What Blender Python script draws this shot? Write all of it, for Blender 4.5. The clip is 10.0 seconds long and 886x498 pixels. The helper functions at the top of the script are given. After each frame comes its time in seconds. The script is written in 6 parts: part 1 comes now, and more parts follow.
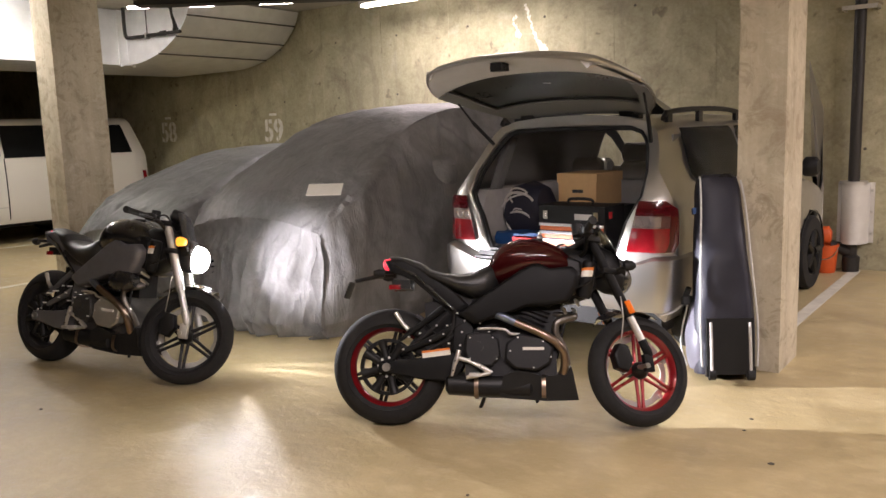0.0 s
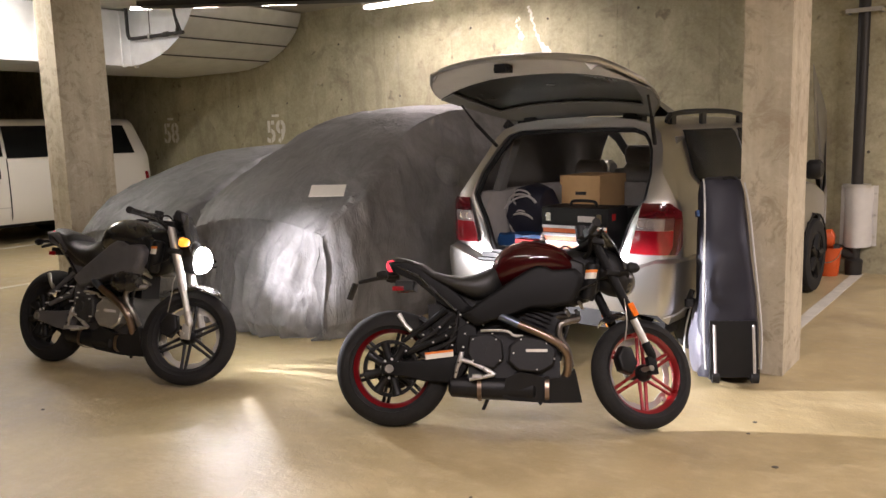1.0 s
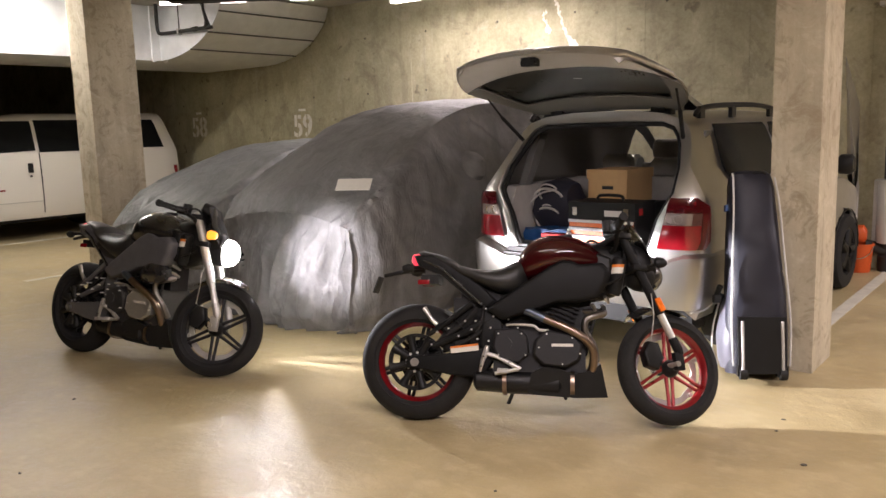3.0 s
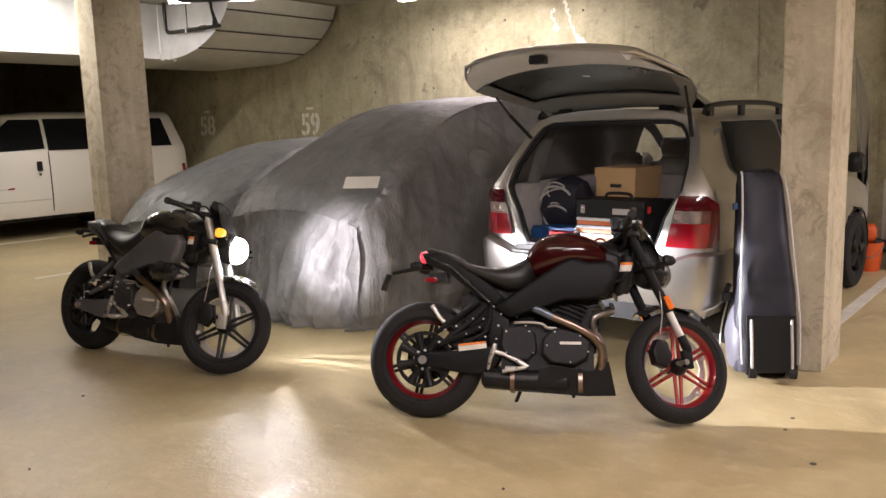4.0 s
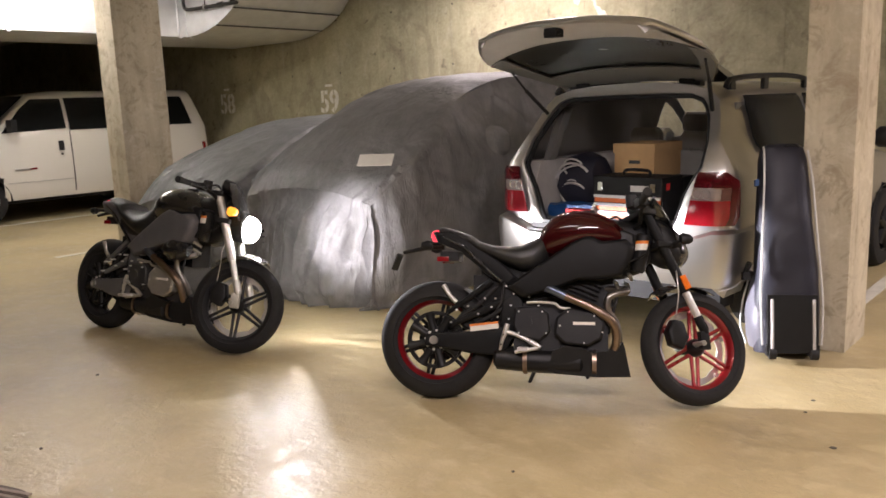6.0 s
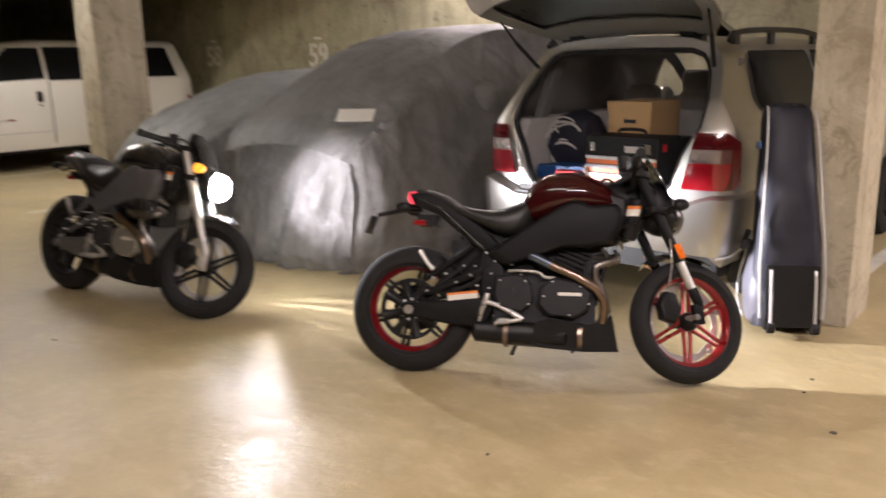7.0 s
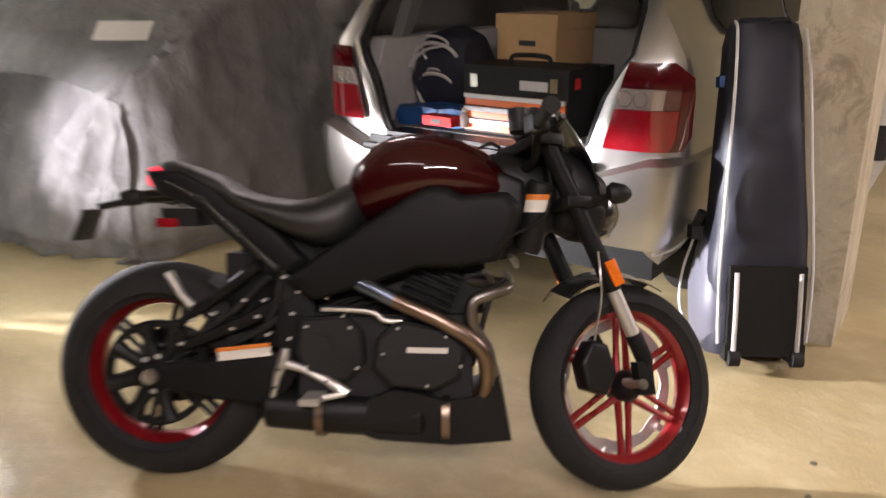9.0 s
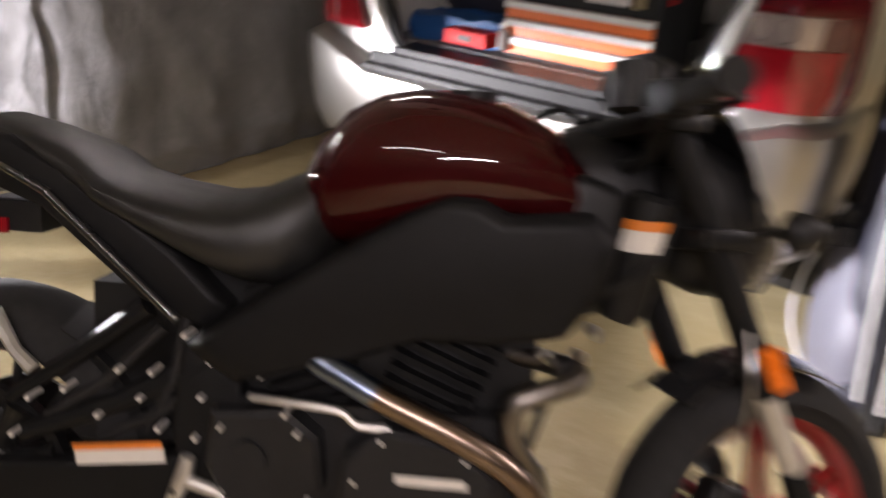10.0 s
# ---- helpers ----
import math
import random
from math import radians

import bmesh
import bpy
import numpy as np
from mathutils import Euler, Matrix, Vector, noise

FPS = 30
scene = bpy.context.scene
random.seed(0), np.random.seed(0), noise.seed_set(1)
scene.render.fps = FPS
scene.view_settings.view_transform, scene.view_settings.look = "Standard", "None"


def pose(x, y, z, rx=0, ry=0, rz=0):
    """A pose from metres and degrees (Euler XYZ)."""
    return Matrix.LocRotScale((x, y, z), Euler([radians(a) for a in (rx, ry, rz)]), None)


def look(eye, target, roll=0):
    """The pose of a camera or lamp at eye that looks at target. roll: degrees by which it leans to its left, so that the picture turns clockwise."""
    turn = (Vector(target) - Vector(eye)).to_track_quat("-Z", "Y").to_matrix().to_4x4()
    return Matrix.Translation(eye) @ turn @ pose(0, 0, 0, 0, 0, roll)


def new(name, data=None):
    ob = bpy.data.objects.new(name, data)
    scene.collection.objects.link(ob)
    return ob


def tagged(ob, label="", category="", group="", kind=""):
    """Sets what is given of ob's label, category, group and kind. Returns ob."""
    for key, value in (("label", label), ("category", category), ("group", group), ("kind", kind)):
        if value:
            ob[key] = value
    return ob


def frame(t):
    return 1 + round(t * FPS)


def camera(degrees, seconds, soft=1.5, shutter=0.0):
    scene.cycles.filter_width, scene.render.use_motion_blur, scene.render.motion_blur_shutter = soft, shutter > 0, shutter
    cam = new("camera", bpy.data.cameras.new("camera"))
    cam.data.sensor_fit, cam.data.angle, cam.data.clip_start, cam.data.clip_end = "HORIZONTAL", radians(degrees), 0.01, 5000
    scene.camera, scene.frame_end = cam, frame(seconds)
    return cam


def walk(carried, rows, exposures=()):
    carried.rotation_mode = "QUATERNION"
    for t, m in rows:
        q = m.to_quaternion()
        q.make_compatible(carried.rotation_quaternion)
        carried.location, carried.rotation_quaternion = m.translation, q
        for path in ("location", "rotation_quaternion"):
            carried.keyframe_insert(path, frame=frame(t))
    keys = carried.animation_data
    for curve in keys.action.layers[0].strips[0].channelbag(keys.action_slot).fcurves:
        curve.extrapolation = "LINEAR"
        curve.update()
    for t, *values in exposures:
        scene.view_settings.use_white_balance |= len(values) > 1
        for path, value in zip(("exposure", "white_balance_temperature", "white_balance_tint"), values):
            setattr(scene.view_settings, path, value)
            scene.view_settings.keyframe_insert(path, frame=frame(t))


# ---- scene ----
cam = camera(57.8, 10.0, shutter=0.8)
PATH = [
    (0, (0.419, 0.614, 1.575), (-0.766, 2.199, 1.283), -1.9),
    (0.5, (0.413, 0.62, 1.572), (-0.779, 2.199, 1.276), -1.9),
    (1, (0.405, 0.613, 1.572), (-0.782, 2.196, 1.285), -1.7),
    (1.5, (0.405, 0.616, 1.567), (-0.791, 2.194, 1.286), -1.7),
    (2, (0.41, 0.618, 1.568), (-0.8, 2.185, 1.285), -1.7),
    (2.5, (0.408, 0.613, 1.571), (-0.817, 2.168, 1.277), -1.7),
    (4, (0.4, 0.607, 1.562), (-0.85, 2.139, 1.261), -1.7),
    (4.5, (0.4, 0.605, 1.571), (-0.852, 2.135, 1.265), -1.7),
    (5, (0.396, 0.608, 1.566), (-0.86, 2.133, 1.255), -1.7),
    (6.3, (0.413, 0.765, 1.546), (-0.905, 2.224, 1.18), -1.8),
    (6.5, (0.419, 0.81, 1.529), (-0.921, 2.25, 1.165), -1.3),
    (7, (0.281, 1.001, 1.516), (-0.993, 2.474, 1.062), -1.3),
    (7.2, (0.177, 1.115, 1.509), (-1.034, 2.632, 1.027), -0.7),
    (7.5, (0.061, 1.275, 1.49), (-1.079, 2.815, 0.918), -0.7),
    (7.8, (-0.029, 1.492, 1.471), (-1.156, 3.04, 0.893), -0.3),
    (8, (-0.067, 1.658, 1.482), (-1.251, 3.161, 0.898), -0.9),
    (8.2, (-0.135, 1.803, 1.475), (-1.341, 3.279, 0.87), -0.9),
    (8.5, (-0.269, 2.068, 1.463), (-1.452, 3.556, 0.841), -0.4),
    (8.7, (-0.384, 2.232, 1.45), (-1.488, 3.779, 0.826), 0.5),
    (9, (-0.525, 2.505, 1.392), (-1.540, 4.049, 0.767), -0.3),
    (9.2, (-0.61, 2.677, 1.357), (-1.601, 4.233, 0.725), 1.1),
    (9.5, (-0.781, 2.944, 1.357), (-1.782, 4.438, 0.604), -0.1),
    (9.8, (-0.959, 3.189, 1.329), (-1.879, 4.704, 0.516), 3.2),
    (10, (-1.103, 3.335, 1.307), (-2.085, 4.783, 0.446), 2.6),
]
walk(cam, [(t, look(eye, target, roll)) for t, eye, target, roll in PATH], [(0, 0.0), (7.6, 0.0), (8.5, -0.1), (9.5, -0.22), (10, -0.3)])

# ---- world and large lights ----
world = bpy.data.worlds.new("garage_air")
scene.world = world
world.use_nodes = True
world.node_tree.nodes["Background"].inputs[0].default_value = (0.55, 0.5, 0.4, 1)
world.node_tree.nodes["Background"].inputs[1].default_value = 0.06
TUBE_TINT = (1.0, 0.86, 0.9)


def lamp(kind, name, m, watts, tint, **settings):
    data = bpy.data.lights.new(name, kind)
    data.energy, data.color = watts, tint
    if kind == "AREA":
        data.shape, data.size, data.size_y = "RECTANGLE", settings["size"], settings["size_y"]
    if kind == "SPOT":
        data.spot_size, data.spot_blend, data.shadow_soft_size = settings["cone"], settings["blend"], settings["radius"]
    ob = new(name, data)
    ob.matrix_world = m
    return ob


# ceiling strips: x, y, z, turn, watts
STRIPS = [
    (-5.7, 8.8, 3.25, 0, 85), (-9.5, 5.0, 3.42, 90, 35), (-1.6, 1.6, 3.3, 0, 3),
    (0.9, 1.2, 3.3, 60, 205), (3.0, 7.6, 3.22, 0, 260),
]
for x, y, z, turn, watts in STRIPS:
    lamp("AREA", "tube_light", pose(x, y, z - 0.085, 0, 0, turn), watts, TUBE_TINT, size=2.4, size_y=0.09)

# ---- materials ----


class Nodes:
    """A small hand for node trees."""

    def __init__(self, name):
        self.mat = bpy.data.materials.new(name)
        self.mat.use_nodes = True
        self.tree = self.mat.node_tree
        self.bsdf = self.tree.nodes["Principled BSDF"]

    def node(self, kind, **values):
        n = self.tree.nodes.new(kind)
        for key, value in values.items():
            if key in ("operation", "blend_type", "data_type", "feature", "wave_type", "bands_direction", "noise_dimensions"):
                setattr(n, key, value)
        return n

    def link(self, a, b):
        self.tree.links.new(a, b)

    def noise(self, scale, detail=4.0, rough=0.55, distort=0.0, stretch=None):
        n = self.tree.nodes.new("ShaderNodeTexNoise")
        n.inputs["Scale"].default_value, n.inputs["Detail"].default_value = scale, detail
        n.inputs["Roughness"].default_value, n.inputs["Distortion"].default_value = rough, distort
        co = self.tree.nodes.new("ShaderNodeTexCoord")
        src = co.outputs["Object"]
        if stretch:
            mp = self.tree.nodes.new("ShaderNodeMapping")
            mp.inputs["Scale"].default_value = stretch
            self.link(src, mp.inputs["Vector"])
            src = mp.outputs["Vector"]
        self.link(src, n.inputs["Vector"])
        return n.outputs["Fac"]

    def ramp(self, fac, stops):
        r = self.tree.nodes.new("ShaderNodeValToRGB")
        while len(r.color_ramp.elements) < len(stops):
            r.color_ramp.elements.new(0.5)
        for e, (p, c) in zip(r.color_ramp.elements, stops):
            e.position = p
            e.color = (*c, 1) if not isinstance(c, (int, float)) else (c, c, c, 1)
        self.link(fac, r.inputs["Fac"])
        return r.outputs["Color"]

    def mix(self, fac, a, b, blend="MIX"):
        m = self.tree.nodes.new("ShaderNodeMix")
        m.data_type, m.blend_type = "RGBA", blend
        for sock, v in ((m.inputs[0], fac), (m.inputs[6], a), (m.inputs[7], b)):
            if isinstance(v, (int, float)):
                sock.default_value = v
            elif isinstance(v, tuple):
                sock.default_value = (*v, 1)
            else:
                self.link(v, sock)
        return m.outputs[2]

    def bump(self, height, strength, distance=0.01):
        b = self.tree.nodes.new("ShaderNodeBump")
        b.inputs["Strength"].default_value, b.inputs["Distance"].default_value = strength, distance
        self.link(height, b.inputs["Height"])
        self.link(b.outputs["Normal"], self.bsdf.inputs["Normal"])

    def set(self, **values):
        names = {"color": "Base Color", "rough": "Roughness", "metal": "Metallic", "coat": "Coat Weight", "coat_rough": "Coat Roughness",
                 "trans": "Transmission Weight", "ior": "IOR", "spec": "Specular IOR Level", "emit": "Emission Color", "glow": "Emission Strength",
                 "sheen": "Sheen Weight", "alpha": "Alpha", "aniso": "Anisotropic"}
        for key, v in values.items():
            sock = self.bsdf.inputs[names[key]]
            if isinstance(v, tuple):
                sock.default_value = (*v, 1)
            elif isinstance(v, (int, float)):
                sock.default_value = v
            else:
                self.link(v, sock)
        return self


def simple(name, color, rough=0.5, metal=0.0, grain=40.0, vary=0.12, bump=0.0, **more):
    """A plain painted, plastic or metal surface with grain and slight wear."""
    n = Nodes(name)
    f = n.noise(grain, 5, 0.6)
    g = n.noise(grain * 0.11, 3, 0.5)
    lo = tuple(c * (1 - vary) for c in color)
    hi = tuple(min(1, c * (1 + vary)) for c in color)
    both = n.mix(0.5, f, g)
    n.set(color=n.ramp(both, [(0.3, lo), (0.7, hi)]), metal=metal)
    n.set(rough=n.ramp(both, [(0.3, max(0.02, rough - 0.06)), (0.7, min(1, rough + 0.08))]))
    n.set(**more)
    if bump:
        n.bump(f, bump, 0.004)
    return n.mat


def concrete_wall():
    n = Nodes("board_formed_concrete")
    big, mid, fine = n.noise(0.5, 6, 0.65, 0.6), n.noise(2.6, 8, 0.7, 0.3), n.noise(30, 5, 0.65)
    streak = n.noise(1.0, 6, 0.65, 0.3, stretch=(4.5, 4.5, 0.4))
    patch = n.noise(1.25, 7, 0.66, 1.2)
    spots = n.noise(6.5, 3, 0.5, 0.4)
    c = n.ramp(big, [(0.3, (0.30, 0.275, 0.165)), (0.5, (0.42, 0.39, 0.24)), (0.72, (0.53, 0.495, 0.31))])
    c = n.mix(0.6, c, n.ramp(mid, [(0.3, (0.2, 0.185, 0.125)), (0.48, (0.4, 0.375, 0.25)), (0.56, (0.46, 0.43, 0.285)), (0.7, (0.62, 0.585, 0.42))]))
    c = n.mix(n.ramp(streak, [(0.55, 0.0), (0.7, 0.45)]), c, (0.2, 0.18, 0.13))
    c = n.mix(n.ramp(streak, [(0.28, 0.4), (0.4, 0.0)]), c, (0.62, 0.6, 0.5))
    c = n.mix(n.ramp(patch, [(0.56, 0.0), (0.6, 0.3), (0.72, 0.6)]), c, (0.19, 0.165, 0.12))
    c = n.mix(n.ramp(patch, [(0.3, 0.45), (0.42, 0.0)]), c, (0.6, 0.58, 0.45))
    c = n.mix(n.ramp(spots, [(0.66, 0.0), (0.74, 0.7)]), c, (0.14, 0.12, 0.085))
    c = n.mix(0.14, c, n.ramp(fine, [(0.35, (0.15, 0.14, 0.1)), (0.62, (0.6, 0.57, 0.44))]))
    n.set(color=c, rough=0.88, spec=0.3)
    n.bump(n.mix(0.4, mid, fine), 0.45, 0.014)
    return n.mat


def column_concrete():
    n = Nodes("column_concrete")
    big, fine = n.noise(1.1, 6, 0.62, 0.4), n.noise(42, 4, 0.6)
    boards = n.noise(1.0, 4, 0.6, 0.3, stretch=(7, 7, 0.6))
    blot, drip = n.noise(5.5, 8, 0.72, 1.0), n.noise(1.0, 5, 0.6, 0.4, stretch=(16, 16, 0.9))
    c = n.ramp(big, [(0.3, (0.4, 0.345, 0.235)), (0.5, (0.53, 0.47, 0.325)), (0.72, (0.65, 0.59, 0.43))])
    c = n.mix(0.4, c, n.ramp(boards, [(0.35, (0.33, 0.28, 0.19)), (0.52, (0.47, 0.415, 0.3)), (0.68, (0.62, 0.56, 0.43))]))
    c = n.mix(n.ramp(blot, [(0.52, 0.0), (0.6, 0.5), (0.7, 0.75)]), c, (0.27, 0.205, 0.12))
    c = n.mix(n.ramp(blot, [(0.3, 0.6), (0.45, 0.0)]), c, (0.72, 0.67, 0.54))
    c = n.mix(n.ramp(drip, [(0.6, 0.0), (0.72, 0.5)]), c, (0.24, 0.19, 0.125))
    c = n.mix(0.12, c, fine)
    n.set(color=c, rough=0.88, spec=0.3)
    n.bump(n.mix(0.4, boards, fine), 0.35, 0.012)
    return n.mat


def cover_cloth(name, color, rough):
    """Thin car-cover fabric with pressed-in creases and dust."""
    n = Nodes(name)
    weave, dust = n.noise(300, 2, 0.5), n.noise(2.0, 7, 0.7, 0.8)
    stain = n.noise(5.5, 6, 0.7, 1.5)

    def crease(scale, stretch, distort, width):
        f = n.noise(scale, 3, 0.5, distort, stretch=stretch)
        return n.ramp(f, [(0.5 - width, 0.0), (0.5, 1.0), (0.5 + width, 0.0)])
    long = crease(2.2, (1.6, 1.6, 0.55), 0.4, 0.14)
    drape = crease(5.0, (1.8, 1.3, 0.5), 0.7, 0.1)
    crinkle = crease(11.0, (1.0, 1.4, 0.7), 1.2, 0.08)
    c = n.ramp(dust, [(0.3, tuple(v * 0.66 for v in color)), (0.5, color), (0.7, tuple(min(1, v * 1.3) for v in color))])
    c = n.mix(n.ramp(stain, [(0.52, 0.0), (0.7, 0.35)]), c, tuple(min(1, v * 1.7) for v in color))
    n.set(color=n.mix(0.25, c, weave, "MULTIPLY"), rough=n.ramp(stain, [(0.3, rough - 0.1), (0.7, rough + 0.12)]))
    n.bump(n.mix(0.03, n.mix(0.14, n.mix(0.4, long, drape), crinkle), weave), 0.36, 0.02)
    return n.mat


def floor_concrete():
    n = Nodes("sealed_concrete_floor")
    big, mid, fine = n.noise(0.45, 4, 0.55), n.noise(1.7, 5, 0.6), n.noise(70, 3, 0.6)
    scuff = n.noise(6.0, 5, 0.62, stretch=(1.0, 1.6, 1.0))
    c = n.ramp(big, [(0.3, (0.37, 0.29, 0.145)), (0.55, (0.48, 0.39, 0.2)), (0.75, (0.55, 0.46, 0.25))])
    c = n.mix(0.5, c, n.ramp(mid, [(0.3, (0.31, 0.24, 0.115)), (0.5, (0.47, 0.38, 0.2)), (0.7, (0.59, 0.5, 0.29))]))
    c = n.mix(n.ramp(n.noise(0.9, 5, 0.62), [(0.47, 0.0), (0.66, 0.5)]), c, (0.27, 0.2, 0.1))
    c = n.mix(n.ramp(scuff, [(0.5, 0.0), (0.7, 0.35)]), c, (0.68, 0.6, 0.38))
    c = n.mix(0.03, c, fine)
    n.set(color=c, rough=n.ramp(n.mix(0.6, mid, scuff), [(0.38, 0.28), (0.62, 0.54)]), spec=0.5)
    n.bump(n.mix(0.12, n.mix(0.35, n.mix(0.6, mid, scuff), n.noise(17, 5, 0.6, 0.5)), fine), 0.7, 0.016)
    return n.mat


def paint(name, color, flake=0.0, rough=0.3):
    """Car or tank paint with clear coat."""
    n = Nodes(name)
    f = n.noise(900 if flake else 6, 2, 0.6)
    lo = tuple(c * 0.86 for c in color)
    hi = tuple(min(1, c * 1.14) for c in color)
    n.set(color=n.ramp(f, [(0.35, lo), (0.65, hi)]) if flake else color, metal=flake, rough=n.ramp(n.noise(9, 5, 0.6), [(0.3, rough - 0.04), (0.7, rough + 0.06)]), coat=1.0, coat_rough=0.035)
    return n.mat


def cloth(name, color, rough=0.7, weave=260.0, **more):
    n = Nodes(name)
    f, g = n.noise(weave, 2, 0.5), n.noise(2.2, 5, 0.6)
    c = n.ramp(g, [(0.3, tuple(v * 0.82 for v in color)), (0.7, tuple(min(1, v * 1.16) for v in color))])
    n.set(color=n.mix(0.4, c, f, "MULTIPLY"), rough=rough, **more)
    n.bump(n.mix(0.35, g, f), 0.2, 0.006)
    return n.mat


def glowing(name, color, strength):
    n = Nodes(name)
    n.set(color=color, emit=color, glow=strength, rough=0.4)
    return n.mat


WALL, FLOOR = concrete_wall(), floor_concrete()
CEIL = simple("grey_ceiling_concrete", (0.46, 0.44, 0.38), 0.9, grain=3, vary=0.2, bump=0.3)
COLUMN = column_concrete()
ZINC = simple("galvanised_sheet", (0.8, 0.81, 0.82), 0.46, 0.75, grain=5, vary=0.14)
SEAM = simple("dark_duct_seam", (0.1, 0.1, 0.1), 0.6, 0.3)
LINE = simple("worn_white_line_paint", (0.62, 0.60, 0.52), 0.7, grain=9, vary=0.25)
STENCIL = simple("white_stencil_paint", (0.78, 0.77, 0.7), 0.8, grain=20, vary=0.2)
EFFLOR = simple("white_lime_bloom", (0.78, 0.76, 0.68), 0.9, grain=30, vary=0.15, bump=0.3)
BLACKPIPE = simple("black_iron_pipe", (0.03, 0.028, 0.025), 0.5, 0.3)
TUBE = glowing("lit_fluorescent_tube", (1.0, 0.88, 0.86), 38.0)
# glow raised for one strip, to brighten the duct and the column beside it
BRIGHTTUBE = glowing("brighter_fluorescent_tube", (1.0, 0.95, 0.9), 135.0)
ENAMEL = simple("white_enamel_sheet", (0.62, 0.61, 0.57), 0.45, grain=12, vary=0.1)
SILVER = paint("silver_metallic_paint", (0.5, 0.49, 0.465), 0.92, 0.34)
SILVER.node_tree.nodes["Principled BSDF"].inputs["Coat Weight"].default_value = 0.35
VANWHITE = paint("white_van_paint", (0.74, 0.72, 0.66), 0.0, 0.35)
COVER_A = cover_cloth("dark_grey_car_cover", (0.225, 0.223, 0.224), 0.55)
COVER_B = cover_cloth("pale_grey_car_cover", (0.21, 0.218, 0.215), 0.5)
TINT = simple("dark_tinted_glass", (0.010, 0.011, 0.011), 0.08, vary=0.1, spec=0.06)
RUBBER = simple("tyre_rubber", (0.021, 0.0205, 0.02), 0.75, grain=60, vary=0.3, bump=0.2, spec=0.2)
BLACKPL = simple("black_plastic", (0.012, 0.012, 0.012), 0.45, grain=180, vary=0.2, bump=0.08, spec=0.25)
SATIN = simple("satin_black_metal", (0.009, 0.009, 0.009), 0.4, 0.0, grain=120, vary=0.25, spec=0.3)
GLOSSBLK = paint("gloss_black_paint", (0.014, 0.014, 0.015), 0.0, 0.25)
CANDY = paint("dark_red_candy_paint", (0.035, 0.0012, 0.002), 0.0, 0.6)
CANDY.node_tree.nodes["Principled BSDF"].inputs["Specular IOR Level"].default_value = 0.05
REDRIM = paint("red_rim_paint", (0.25, 0.007, 0.011), 0.3, 0.3)
BLACKRIM = simple("black_rim_paint", (0.028, 0.028, 0.029), 0.5, 0.2, spec=0.3)
BOLT = simple("bright_zinc_bolt", (0.82, 0.81, 0.78), 0.3, 0.35, vary=0.08)
STEEL = simple("brushed_steel", (0.55, 0.54, 0.51), 0.32, 1.0, grain=90, vary=0.15)
CHROME = simple("bright_chrome", (0.82, 0.82, 0.8), 0.12, 1.0, vary=0.04)
BRIGHTALU = simple("bright_aluminium", (0.72, 0.71, 0.68), 0.35, 0.75, grain=60, vary=0.12)
ALU = simple("cast_aluminium", (0.58, 0.57, 0.53), 0.45, 0.8, grain=80, vary=0.15)
BRONZE = simple("heat_tinted_steel_pipe", (0.27, 0.205, 0.16), 0.3, 1.0, grain=14, vary=0.35)
BLUED = simple("heat_blued_steel_pipe", (0.2, 0.25, 0.36), 0.28, 1.0, grain=14, vary=0.3)
OLDSTEEL = simple("dull_grey_steel_pipe", (0.26, 0.24, 0.22), 0.38, 1.0, grain=20, vary=0.25)
ENGINEGREY = simple("grey_engine_casting", (0.075, 0.074, 0.072), 0.42, 0.5, grain=70, vary=0.3, bump=0.1)
ENGINE = simple("dark_grey_engine_casting", (0.018, 0.018, 0.019), 0.5, 0.4, grain=70, vary=0.25, bump=0.1)
SEATVINYL = simple("black_vinyl", (0.016, 0.016, 0.0152), 0.42, grain=220, vary=0.2, bump=0.18)
FRAMEBLK = simple("matt_black_frame_paint", (0.009, 0.009, 0.009), 0.5, grain=160, vary=0.2, bump=0.06, spec=0.15)
GREYFRAME = simple("dark_grey_frame_paint", (0.14, 0.14, 0.148), 0.42, 0.3, grain=120, vary=0.2)
REDLENS = simple("red_lamp_lens", (0.24, 0.006, 0.012), 0.12, vary=0.15, coat=1.0)
CLEARLENS = simple("clear_lamp_lens", (0.42, 0.36, 0.34), 0.12, 0.5, vary=0.1, coat=1.0)
AMBER = simple("amber_reflector", (0.75, 0.16, 0.01), 0.25, vary=0.1)
LITAMBER = glowing("lit_amber_lens", (1.0, 0.42, 0.04), 1.2)
LITRED = glowing("lit_red_tail_lens", (1.0, 0.05, 0.09), 1.2)
HEADGLOW = glowing("lit_headlamp_lens", (1.0, 0.97, 0.97), 150.0)
WHITELBL = simple("white_label", (0.75, 0.72, 0.65), 0.5, vary=0.06)
ORANGELBL = simple("orange_label", (0.75, 0.22, 0.03), 0.5, vary=0.08)
KRAFT = simple("brown_cardboard", (0.46, 0.29, 0.13), 0.8, grain=25, vary=0.1)
GREYFAB = cloth("grey_car_carpet", (0.22, 0.215, 0.2), 0.9)
SEATFAB = cloth("grey_seat_cloth", (0.66, 0.64, 0.59), 0.85)
NAVY = cloth("navy_black_nylon", (0.024, 0.025, 0.04), 0.5, spec=0.4)
# bag cloth with the headlamp's light put into a paler tone
LAMPLITBAG = cloth("lamplit_nylon", (0.15, 0.149, 0.185), 0.5)
PIPING = simple("pale_piping", (0.62, 0.62, 0.6), 0.5, vary=0.05)
ORANGE = simple("orange_bucket_plastic", (0.62, 0.10, 0.02), 0.4, vary=0.1)
DRAWER_ORANGE = paint("orange_drawer_paint", (0.68, 0.13, 0.015), 0.0, 0.35)
